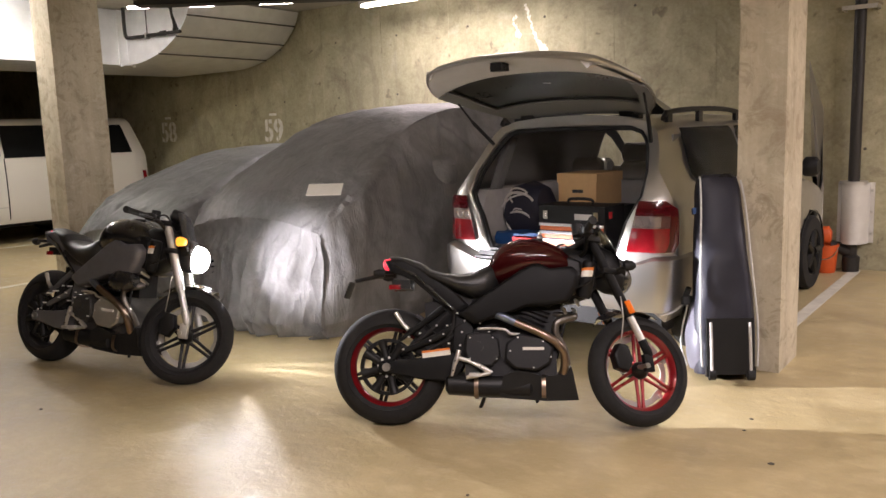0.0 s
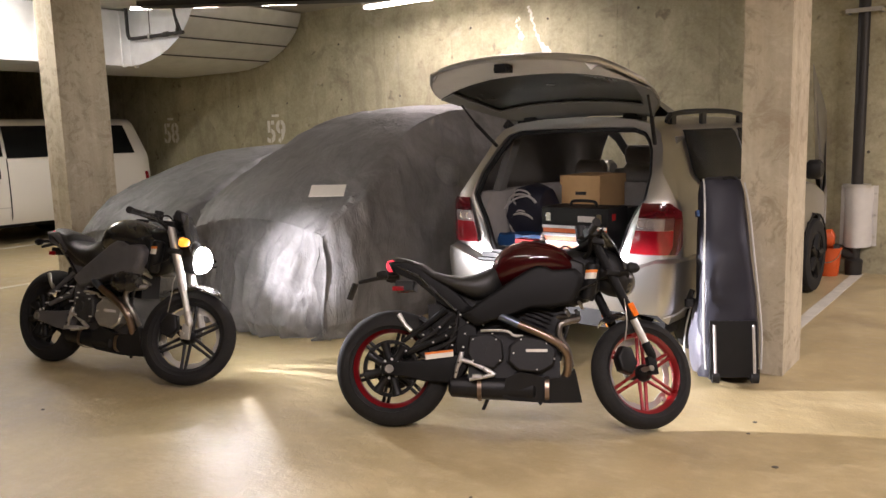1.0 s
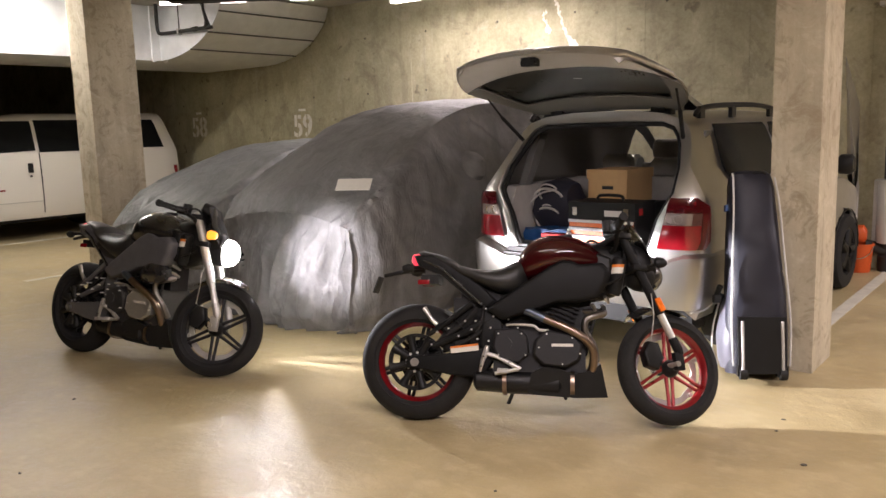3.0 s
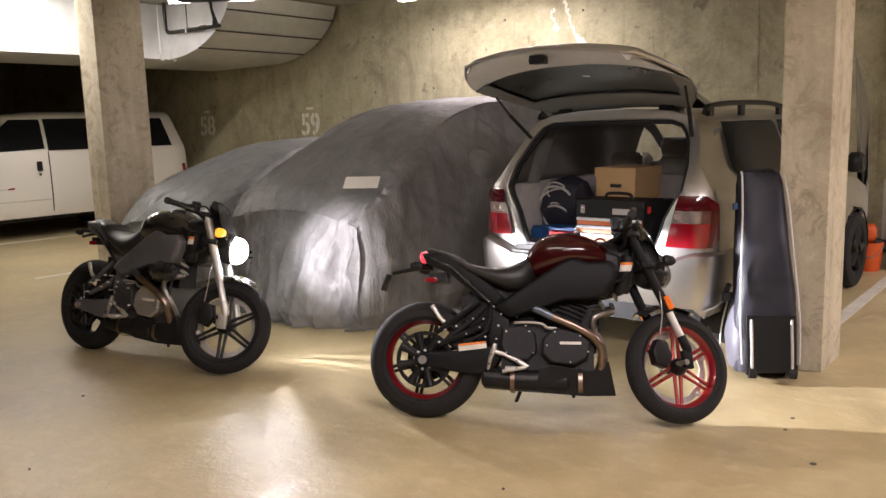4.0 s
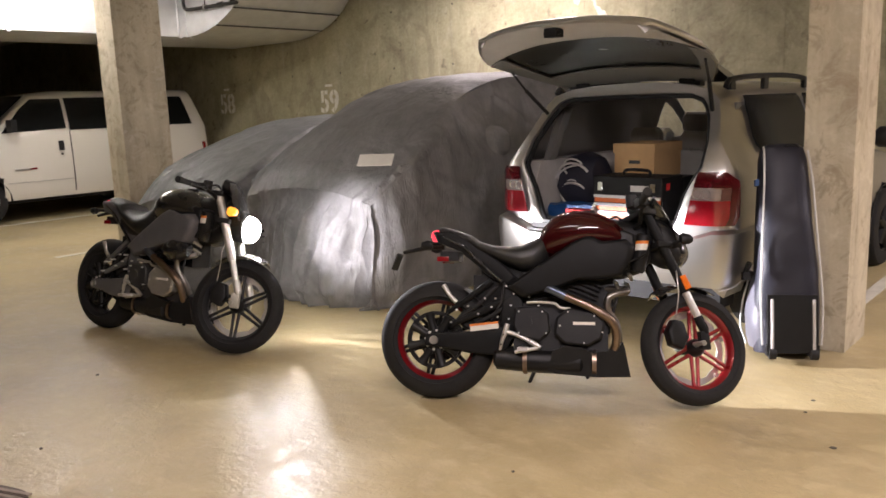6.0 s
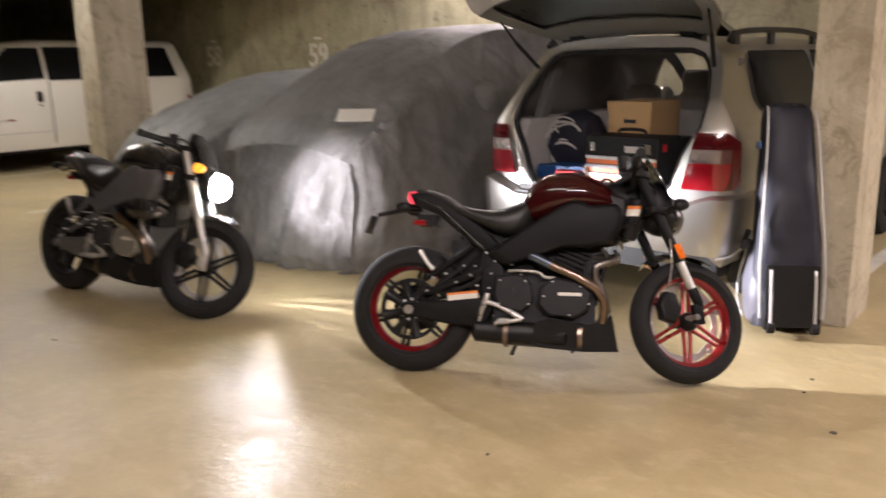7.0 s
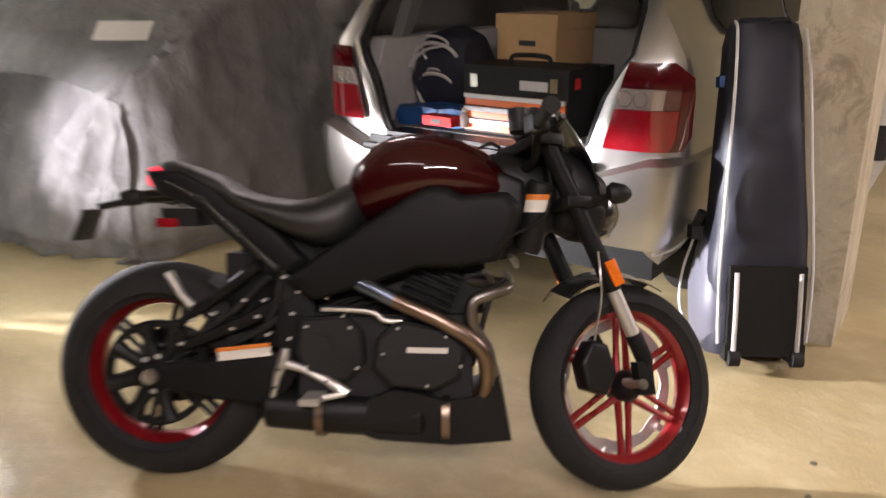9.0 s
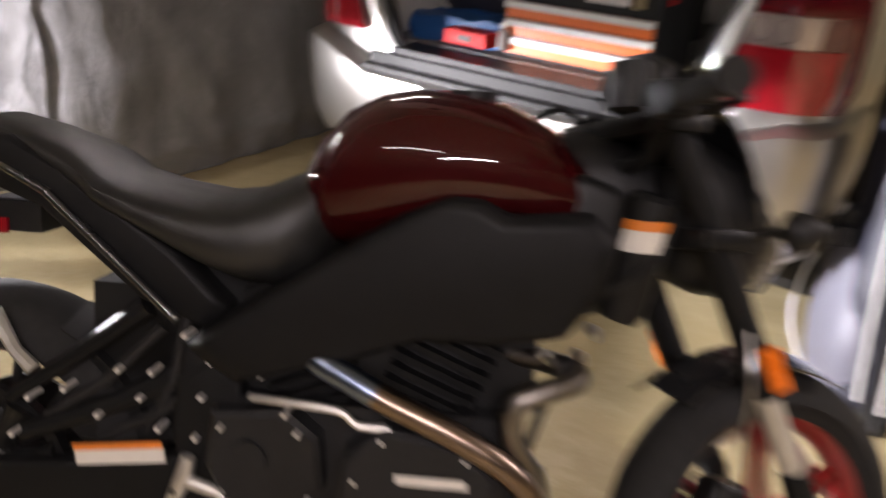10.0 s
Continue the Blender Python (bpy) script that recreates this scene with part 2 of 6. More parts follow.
BLUEBAG = cloth("bright_blue_nylon", (0.012, 0.08, 0.26), 0.45)
REDBOX = simple("red_case_plastic", (0.42, 0.015, 0.015), 0.6, vary=0.15, spec=0.2)
# pure black for the added light cutters, so that they stay unlit
CUTTERBLK = simple("light_cutter_black", (0.0, 0.0, 0.0), 1.0, vary=0.0, spec=0.0)
TIEHOLE = simple("dark_hole_mortar", (0.10, 0.09, 0.07), 0.95, vary=0.2)

# ---- building helpers ----


def part(name, bm, material, parent=None, label="", smooth=True, bevel=0.0):
    """Links a bmesh as one mesh object, under a thing or a part."""
    if bevel:
        bmesh.ops.bevel(bm, geom=[e for e in bm.edges if len(e.link_faces) == 2 and e.calc_face_angle(0) > 0.5], offset=bevel, segments=2, affect="EDGES", profile=0.6)
    bmesh.ops.recalc_face_normals(bm, faces=bm.faces)
    me = bpy.data.meshes.new(name)
    bm.to_mesh(me)
    bm.free()
    if smooth:
        me.shade_smooth()
        me.set_sharp_from_angle(angle=radians(38))
    me.materials.append(material)
    ob = new(name, me)
    if parent:
        ob.parent = parent
    if label:
        tagged(ob, label)
    return ob


def thing(name, m, label, category, group="", kind=""):
    ob = new(name)
    ob.empty_display_size = 0.1
    ob.matrix_world = m
    return tagged(ob, label, category, group, kind)


def box(bm, lo, hi, m=None):
    vs = [bm.verts.new((x, y, z)) for x in (lo[0], hi[0]) for y in (lo[1], hi[1]) for z in (lo[2], hi[2])]
    for f in ((0, 1, 3, 2), (4, 6, 7, 5), (0, 4, 5, 1), (2, 3, 7, 6), (0, 2, 6, 4), (1, 5, 7, 3)):
        bm.faces.new([vs[i] for i in f])
    if m:
        bmesh.ops.transform(bm, matrix=m, verts=vs)
    return vs


def boxes(*pairs):
    bm = bmesh.new()
    for lo, hi in pairs:
        box(bm, lo, hi)
    return bm


def tube(bm, pts, r, sides=10, caps=True):
    """A round bar along points; r: one radius or one for each point."""
    pts = [Vector(p) for p in pts]
    rs = r if isinstance(r, (list, tuple)) else [r] * len(pts)
    rings, side = [], None
    for i, p in enumerate(pts):
        d = (pts[min(i + 1, len(pts) - 1)] - pts[max(i - 1, 0)]).normalized()
        if side is None:
            side = d.cross(Vector((0, 0, 1)) if abs(d.z) < 0.9 else Vector((1, 0, 0))).normalized()
        side = (side - d * side.dot(d)).normalized()
        up = d.cross(side)
        rings.append([bm.verts.new(p + (side * math.cos(a) + up * math.sin(a)) * rs[i]) for a in [2 * math.pi * k / sides for k in range(sides)]])
    for a, b in zip(rings, rings[1:]):
        for k in range(sides):
            bm.faces.new((a[k], a[(k + 1) % sides], b[(k + 1) % sides], b[k]))
    if caps:
        bm.faces.new(rings[0][::-1])
        bm.faces.new(rings[-1])
    return bm


def bar(pts, r, sides=10):
    return tube(bmesh.new(), pts, r, sides)


def spline(pts, n=6):
    """Points on a smooth curve through pts."""
    pts = [Vector(p) for p in pts]
    out = []
    for i in range(len(pts) - 1):
        a, b, c, d = pts[max(i - 1, 0)], pts[i], pts[i + 1], pts[min(i + 2, len(pts) - 1)]
        for k in range(n):
            t = k / n
            out.append(0.5 * ((2 * b) + (c - a) * t + (2 * a - 5 * b + 4 * c - d) * t * t + (3 * b - a - 3 * c + d) * t ** 3))
    return out + [pts[-1]]


def lathe(bm, profile, m, sides=32, closed=False):
    """Turns a profile of (radius, along) about the local z axis of m."""
    rings = [[bm.verts.new(m @ Vector((r * math.cos(2 * math.pi * k / sides), r * math.sin(2 * math.pi * k / sides), h))) for k in range(sides)] for r, h in profile]
    pairs = list(zip(rings, rings[1:])) + ([(rings[-1], rings[0])] if closed else [])
    for a, b in pairs:
        for k in range(sides):
            bm.faces.new((a[k], a[(k + 1) % sides], b[(k + 1) % sides], b[k]))
    if not closed:
        bm.faces.new(rings[0][::-1])
        bm.faces.new(rings[-1])
    return bm


def loft(sections, caps=True, bm=None):
    """Skins closed rings of equal count."""
    bm = bm or bmesh.new()
    rings = [[bm.verts.new(p) for p in s] for s in sections]
    n = len(rings[0])
    for a, b in zip(rings, rings[1:]):
        for k in range(n):
            bm.faces.new((a[k], a[(k + 1) % n], b[(k + 1) % n], b[k]))
    if caps:
        bm.faces.new(rings[0][::-1])
        bm.faces.new(rings[-1])
    return bm


def sheet(rows, thick=0.0, bm=None):
    """Skins open rows of points; thick gives it a back."""
    bm = bm or bmesh.new()
    vs = [[bm.verts.new(p) for p in r] for r in rows]
    for a, b in zip(vs, vs[1:]):
        for k in range(len(a) - 1):
            bm.faces.new((a[k], a[k + 1], b[k + 1], b[k]))
    if thick:
        bmesh.ops.recalc_face_normals(bm, faces=bm.faces)
        bmesh.ops.solidify(bm, geom=bm.faces[:], thickness=thick)
    return bm


def smooth_step(a, b, v):
    t = min(1.0, max(0.0, (v - a) / (b - a)))
    return t * t * (3 - 2 * t)


def prism(outline, axis, a, b, bm=None):
    """An outline of (u, v) drawn in the plane across an axis, from a to b along it."""
    def at(u, v, w):
        return {"x": (w, u, v), "y": (u, w, v), "z": (u, v, w)}[axis]
    return loft([[at(u, v, a) for u, v in outline], [at(u, v, b) for u, v in outline]], bm=bm)


# ---- the garage: floor, walls, ceiling, columns ----
WY = 9.78
tagged(part("floor", boxes(((-30, -12, -0.2), (14, WY, 0))), FLOOR, smooth=False), "tan sealed concrete garage floor with scuffs", "floor", kind="structure")
tagged(part("wall_north", boxes(((-30, WY, -0.2), (14, WY + 0.3, 3.5))), WALL, smooth=False), "stained bare concrete basement wall", "wall", kind="structure")
tagged(part("wall_south", boxes(((-30, -12.3, -0.2), (14, -12, 3.5))), WALL, smooth=False), "bare concrete basement wall", "wall", kind="structure")
tagged(part("wall_west", boxes(((-30.3, -12.3, -0.2), (-30, WY + 0.3, 3.5))), WALL, smooth=False), "bare concrete basement wall", "wall", kind="structure")
tagged(part("wall_east", boxes(((14, -12.3, -0.2), (14.3, WY + 0.3, 3.5))), WALL, smooth=False), "bare concrete basement wall", "wall", kind="structure")
tagged(part("ceiling", boxes(((-30.3, -12.3, 3.5), (14.3, WY + 0.3, 3.8))), CEIL, smooth=False), "bare concrete ceiling slab", "ceiling", kind="structure")
for name, x0, x1, y0, y1 in (("column_1", -1.105, -0.825, 5.75, 6.2), ("column_2", -8.95, -8.57, 5.44, 6.04)):
    tagged(part(name, boxes(((x0, y0, 0), (x1, y1, 3.5))), COLUMN, bevel=0.02), "board-marked concrete column", "column", kind="structure")
for name, x, y0, y1 in (("stall_line_1", -1.06, 6.35, 9.7), ("stall_line_2", -3.64, 6.6, 9.7), ("stall_line_3", -6.22, 6.6, 9.7), ("stall_line_4", -8.82, 4.6, 9.7), ("stall_line_5", -12.39, 4.6, 9.7)):
    tagged(part(name, boxes(((x - 0.05, y0, 0), (x + 0.05, y1, 0.004))), LINE, smooth=False), "worn white painted stall line on concrete", "line", kind="structure")

# ---- motorcycles ----


def disc_ring(r0, r1, y0, y1, c, sides=40):
    """A flat ring about an axle along y at c."""
    m = Matrix.Translation(c) @ pose(0, 0, 0, 90)
    return lathe(bmesh.new(), [(r0, -y1), (r1, -y1), (r1, -y0), (r0, -y0)], m, sides, closed=True)


def tyre_mesh(radius, half, c):
    """A round-shouldered motorcycle tyre."""
    rim = 0.225
    pts = []
    for k in range(13):
        a = math.pi * (k / 12)
        pts.append((radius - half * 0.95 + half * 0.95 * math.sin(a), -half * math.cos(a)))
    pts = [(rim - 0.012, -half * 0.7), (rim + 0.006, -half * 0.86)] + pts + [(rim + 0.006, half * 0.86), (rim - 0.012, half * 0.7)]
    return lathe(bmesh.new(), pts, Matrix.Translation(c) @ pose(0, 0, 0, 90), 56, closed=True)


def spoke_wheel(thing_ob, name, c, radius, half, rim_mat, hub_r, turn=None, spokes=6, rotor=False, spoke_mat=None, phase=0.3):
    """Wheel > tyre, rim, spokes, hub, rotor."""
    turn = turn or Matrix.Identity(4)

    def add(nm, bm, mat, parent, label="", **kw):
        bmesh.ops.transform(bm, matrix=turn, verts=bm.verts)
        return part(nm, bm, mat, parent, label, **kw)
    m = Matrix.Translation(c) @ pose(0, 0, 0, 90)
    h = half * 0.78
    wheel = add("wheel", lathe(bmesh.new(), [(0.226, -h), (0.232, -h), (0.224, -h * 0.6), (0.205, -h * 0.35), (0.2, 0), (0.205, h * 0.35), (0.224, h * 0.6), (0.232, h), (0.226, h), (0.212, h * 0.7), (0.195, h * 0.4), (0.19, 0), (0.195, -h * 0.4), (0.212, -h * 0.7)], m, 56, closed=True), rim_mat, thing_ob, name)
    add("tyre", tyre_mesh(radius, half, c), RUBBER, wheel, "black rubber tyre")
    for k in range(spokes):
        a = 2 * math.pi * k / spokes + phase
        for off in (-0.012, 0.012):
            t = Vector((math.cos(a), 0, math.sin(a)))
            s = Vector((-math.sin(a), 0, math.cos(a)))
            bm = bmesh.new()
            p0, p1 = Vector(c) + t * hub_r * 0.7 + s * off * 1.5, Vector(c) + t * 0.2 + s * off
            tube(bm, [p0, (p0 + p1) / 2, p1], [0.0115, 0.009, 0.0105], 8)
            add("spoke", bm, spoke_mat or rim_mat, wheel)
    add("hub", lathe(bmesh.new(), [(0.02, -half * 1.15), (hub_r * 0.7, -half * 0.9), (hub_r, -half * 0.5), (hub_r, half * 0.5), (hub_r * 0.7, half * 0.9), (0.02, half * 1.15)], m, 24), SATIN, wheel)
    if rotor:
        # wavy ring on the far side of the spokes
        m2 = Matrix.Translation(Vector(c)) @ pose(0, 0, 0, 90)
        bm = bmesh.new()
        rings = []
        for r_in, h2 in ((True, -0.034), (False, -0.034), (False, -0.041), (True, -0.041)):
            ring = []
            for k in range(72):
                a = 2 * math.pi * k / 72
                r = 0.157 + 0.003 * math.cos(12 * a) if r_in else 0.189
                ring.append(bm.verts.new(m2 @ Vector((r * math.cos(a), r * math.sin(a), h2))))
            rings.append(ring)
        for ra, rb in zip(rings, rings[1:] + rings[:1]):
            for k in range(72):
                bm.faces.new((ra[k], ra[(k + 1) % 72], rb[(k + 1) % 72], rb[k]))
        add("brake_rotor", bm, BRIGHTALU, wheel, "silver perimeter brake ring")
        for k in range(6):
            a = 2 * math.pi * k / 6 + 0.3
            bm = bmesh.new()
            p = Vector(c) + Vector((math.cos(a), 0, math.sin(a))) * 0.188
            tube(bm, [p + Vector((0, 0.02, 0)), p + Vector((0, 0.042, 0))], 0.012, 8)
            add("rotor_mount", bm, BRIGHTALU, wheel)
    return wheel


def side_plate(outline, y0, y1, bulge=0.0, bm=None):
    """A panel with its outline in x, z, between two distances from the centre line, both on the right."""
    mid = Vector((sum(p[0] for p in outline) / len(outline), 0, sum(p[1] for p in outline) / len(outline)))
    rings = []
    for y, k in ((y0, 1.0), (y1 + (y0 - y1) * 0.15, 1.0), (y1, 0.9)):
        rings.append([(mid.x + (x - mid.x) * k, y, mid.z + (z - mid.z) * k) for x, z in outline])
    bm = loft(rings, bm=bm)
    return bm


def both_sides(bm):
    """Adds the mirror image across the centre line."""
    got = bmesh.ops.duplicate(bm, geom=bm.verts[:] + bm.edges[:] + bm.faces[:])
    for v in got["geom"]:
        if isinstance(v, bmesh.types.BMVert):
            v.co.y = -v.co.y
    return bm


def body_loft(stations, sides=20, power=2.4):
    """Rounded body along x: stations of (x, z low, z high, half width)."""
    rings = []
    for x, z0, z1, w in stations:
        zc, zh = (z0 + z1) / 2, (z1 - z0) / 2
        ring = []
        for k in range(sides):
            a = 2 * math.pi * k / sides
            c, s = math.cos(a), math.sin(a)
            ring.append((x, w * math.copysign(abs(c) ** (2 / power), c), zc + zh * math.copysign(abs(s) ** (2 / power), s)))
        rings.append(ring)
    return loft(rings)


def motorcycle(m, steer, lean, colours, label, lit, head=(0, 0, 0), deep=0.0, rake=(0.0, 0.0)):
    """A naked sports motorcycle on its side stand. x ahead, y to its left, from the ground under the rear axle."""
    tank_mat, rim_mat, fork_mat, frame_mat = colours
    casting = ENGINEGREY if lit[2] else ENGINE
    top = thing("motorcycle", m @ pose(0, 0, 0, -lean), label, "motorcycle", "motorcycles")
    axis_p, axis_d = Vector((1.115, 0, 0.95)), Vector((-0.375, 0, 0.927)).normalized()
    turn = Matrix.Translation(axis_p) @ Matrix.Rotation(radians(steer), 4, axis_d) @ Matrix.Translation(-axis_p)

    def add(name, bm, mat, parent=top, text="", **kw):
        return part(name, bm, mat, parent, text, **kw)

    def front(name, bm, mat, parent=top, text="", **kw):
        for v in bm.verts:
            v.co.x -= rake[0] + rake[1] * (v.co.z - 0.34)
        bmesh.ops.transform(bm, matrix=turn, verts=bm.verts)
        return part(name, bm, mat, parent, text, **kw)

    # wheels
    # rear spokes are coloured black for the shade on them, unlike the rim
    rear = spoke_wheel(top, "cast rear wheel", (0, 0, 0.315), 0.315, 0.088, rim_mat, 0.07, spoke_mat=SATIN)
    fw = spoke_wheel(top, "cast front wheel with silver brake ring", (1.32, 0, 0.29), 0.29, 0.057, rim_mat, 0.045, turn, rotor=True, phase=math.pi / 6)
    # rear drive pulley and its bolts
    add("pulley", disc_ring(0.132, 0.152, -0.084, -0.062, Vector((0, 0, 0.315))), SATIN, rear, "black drive pulley rim")
    # unseen far-side disc, added to darken the gaps in the wheel
    add("brake_disc", disc_ring(0.03, 0.118, 0.06, 0.068, Vector((0, 0, 0.315))), SATIN, rear, "dark rear brake disc")
    add("pulley_hub", disc_ring(0.02, 0.066, -0.086, -0.062, Vector((0, 0, 0.315))), SATIN, rear, "black pulley hub")
    for k in range(8):
        a = 2 * math.pi * k / 8 + 0.25
        ca, sa = math.cos(a), math.sin(a)
        bm = bmesh.new()
        tube(bm, [(0.055 * ca, -0.074, 0.315 + 0.055 * sa), (0.1 * ca, -0.076, 0.315 + 0.1 * sa), (0.14 * ca, -0.074, 0.315 + 0.14 * sa)], [0.024, 0.02, 0.03], 10)
        add("pulley_arm", bm, SATIN, rear)
        bm = bmesh.new()
        tube(bm, [(0.05 * math.cos(a + 0.4), -0.094, 0.315 + 0.05 * math.sin(a + 0.4)), (0.05 * math.cos(a + 0.4), -0.08, 0.315 + 0.05 * math.sin(a + 0.4))], 0.0075, 8)
        add("bolt", bm, BOLT, rear)
    add("axle_ring", disc_ring(0.013, 0.022, -0.14, -0.125, Vector((0, 0, 0.315))), STEEL, rear)
    bm = bmesh.new()
    tube(bm, [(0, -0.135, 0.315), (0, -0.06, 0.315)], 0.017, 14)
    add("axle_nut", bm, STEEL, rear)
    # swing arm
    bm = side_plate([(-0.045, 0.345), (-0.05, 0.285), (0.06, 0.275), (0.19, 0.25), (0.36, 0.24), (0.42, 0.34), (0.40, 0.40), (0.30, 0.378), (0.16, 0.36)], -0.085, -0.125)
    arm = add("swing_arm", both_sides(bm), frame_mat, text="black cast swing arm", bevel=0.004)
    bm = boxes(((0.195, -0.131, -0.013), (0.345, -0.126, 0.013)))
    bmesh.ops.transform(bm, matrix=Matrix.Translation((0, 0, 0.372)) @ Matrix.Rotation(radians(-7), 4, "Y"), verts=bm.verts)
    bmesh.ops.translate(bm, vec=(0.0, 0, -0.02), verts=bm.verts)
    sticker = arm if not lit[3] else add("label", bm, WHITELBL, arm, "white and orange warning label", smooth=False)
    bm = boxes(((0.195, -0.134, 0.013), (0.345, -0.131, 0.024)))
    bmesh.ops.transform(bm, matrix=Matrix.Translation((0, 0, 0.352)) @ Matrix.Rotation(radians(-7), 4, "Y"), verts=bm.verts)
    if lit[3]:
        add("label_band", bm, ORANGELBL, sticker, "orange band", smooth=False)
    bm = bmesh.new()
    for pts, r in (([(0.41, -0.1, 0.55), (0.26, -0.105, 0.47), (0.09, -0.105, 0.4)], [0.026, 0.02, 0.016]), ([(0.30, -0.09, 0.63), (0.17, -0.1, 0.53), (0.07, -0.105, 0.46)], [0.018, 0.015, 0.012])):
        tube(bm, pts, r, 8)
    add("swing_arm_brace", bm, frame_mat)
    bm = bmesh.new()
    tube(bm, [(0.045, -0.1, 0.605), (0.085, -0.11, 0.545), (0.115, -0.11, 0.515)], [0.014, 0.011, 0.013], 8)
    add("bracket", bm, ALU, text="bare aluminium bracket")
    for x, z in ((0.12, 0.475), (0.18, 0.495), (0.235, 0.455), (0.305, 0.49), (0.325, 0.535), (0.335, 0.44), (0.09, 0.41), (0.27, 0.535), (0.38, 0.6), (0.405, 0.5), (0.395, 0.43), (0.5, 0.545), (0.42, 0.56)):
        bm = bmesh.new()
        tube(bm, [(x, -0.14, z), (x, -0.1, z)], 0.0048, 8)
        add("bolt", bm, BOLT)
    bm = bmesh.new()
    pts = [(0.3 * math.cos(a) * 1.085, 0, 0.315 + 0.3 * math.sin(a) * 1.085) for a in [radians(d) for d in range(22, 68, 8)]]
    rows = [[(x, y, z - abs(y) * 0.25) for y in (-0.09, -0.06, 0, 0.06, 0.09)] for x, _, z in pts]
    add("rear_hugger", sheet(rows, 0.004), BLACKPL)
    # shock and rear frame
    add("pivot_plate", both_sides(side_plate([(0.37, 0.6), (0.46, 0.56), (0.475, 0.45), (0.44, 0.33), (0.37, 0.33), (0.35, 0.44)], -0.09, -0.125)), frame_mat, bevel=0.006)
    bm = bmesh.new()
    tube(bm, [(0.45, 0.0, 0.2), (0.62, 0, 0.19)], 0.03, 12)
    add("shock_absorber", bm, SATIN)
    # tail section and seat
    add("tail", both_sides(side_plate([(-0.02, 0.89), (0.01, 0.83), (0.13, 0.785), (0.3, 0.64), (0.4, 0.6), (0.44, 0.64), (0.36, 0.72), (0.2, 0.83), (0.08, 0.895)], -0.02, -0.11)), frame_mat, text="black tail section", bevel=0.008)
    add("tail_rail", both_sides(bar([(0.01, -0.1, 0.875), (0.15, -0.117, 0.81), (0.36, -0.12, 0.62)], [0.007, 0.008, 0.009], 10)), GLOSSBLK)
    seat = body_loft([(0.0, 0.885, 0.917, 0.045), (0.03, 0.865, 0.922, 0.075), (0.1, 0.845, 0.905, 0.095), (0.17, 0.815, 0.882, 0.11), (0.2, 0.8, 0.866, 0.118), (0.23, 0.782, 0.84, 0.128), (0.3, 0.752, 0.822, 0.142), (0.39, 0.705, 0.812, 0.153), (0.46, 0.678, 0.822, 0.156), (0.52, 0.672, 0.85, 0.15), (0.57, 0.69, 0.875, 0.132), (0.6, 0.74, 0.875, 0.1)], 24, 2.6)
    for v in seat.verts:
        v.co.z -= deep * min(1.0, max(0.0, v.co.x / 0.2)) * (1 if v.co.z < 0.87 - 0.1 * v.co.x else 0)
    if deep:
        for v in seat.verts:
            v.co.z += 0.035 * smooth_step(0.12, 0.3, v.co.x) * (1 - smooth_step(0.42, 0.56, v.co.x)) * smooth_step(0.74, 0.82, v.co.z)
    add("seat", seat, SEATVINYL, text="black vinyl two-level seat")
    if deep:
        add("seat_base", body_loft([(0.03, 0.79, 0.875, 0.06), (0.14, 0.735, 0.85, 0.1), (0.32, 0.655, 0.79, 0.125), (0.5, 0.64, 0.79, 0.135), (0.58, 0.66, 0.8, 0.12)], 20, 2.8), SEATVINYL, text="deep vinyl seat base")
    # tail lamp, plate holder, reflectors
    add("tail_lamp", body_loft([(-0.04, 0.862, 0.886, 0.03), (-0.03, 0.845, 0.902, 0.06), (0.0, 0.84, 0.908, 0.07), (0.02, 0.845, 0.9, 0.06)], 16, 3), LITRED if lit[0] else REDLENS, text="red tail lamp")
    bm = bmesh.new()
    tube(bm, [(0.03, 0, 0.82), (-0.08, 0, 0.81), (-0.2, 0, 0.785)], [0.02, 0.013, 0.01], 8)
    tube(bm, [(0.02, -0.03, 0.83), (-0.06, -0.12, 0.82)], 0.011, 8)
    holder = add("plate_holder", bm, BLACKPL)
    bm = boxes(((-0.004, -0.06, -0.075), (0.004, 0.06, 0.02)))
    bmesh.ops.transform(bm, matrix=Matrix.Translation((-0.225, 0, 0.76)) @ Matrix.Rotation(radians(20), 4, "Y"), verts=bm.verts)
    if lit[3]:
        add("plate_bracket", bm, SATIN, holder, "dark plate bracket", bevel=0.002)
    for s in (-1, 1):
        bm = body_loft([(-0.06, 0.8, 0.83, 0.012), (-0.03, 0.79, 0.84, 0.02), (0.0, 0.795, 0.835, 0.015)], 10, 2)
        bmesh.ops.translate(bm, vec=(-0.01, s * 0.14, 0.0), verts=bm.verts)
        add("rear_indicator", bm, BLACKPL, holder)
        bm = boxes(((0.005, -0.004, -0.013), (0.068, 0.004, 0.013)))
        bmesh.ops.translate(bm, vec=(0.0, s * 0.085, 0.745), verts=bm.verts)
        add("side_reflector", bm, REDLENS, text="red reflector", bevel=0.002)
    bm = boxes(((0.02, -0.08, 0.735), (0.12, 0.08, 0.785)))
    add("rear_mudguard", bm, BLACKPL, bevel=0.01)
    # tank cover
    tank = body_loft([(0.545, 0.76, 0.87, 0.085), (0.565, 0.75, 0.915, 0.115), (0.61, 0.745, 0.965, 0.145), (0.66, 0.755, 0.99, 0.165), (0.72, 0.77, 1.002, 0.175), (0.79, 0.785, 1.0, 0.175), (0.86, 0.79, 0.985, 0.165), (0.93, 0.79, 0.952, 0.145), (0.98, 0.79, 0.91, 0.12), (1.01, 0.8, 0.868, 0.09)], 28, 2.3)
    tk = add("tank", tank, tank_mat, text="glossy tank cover")
    bm = bmesh.new()
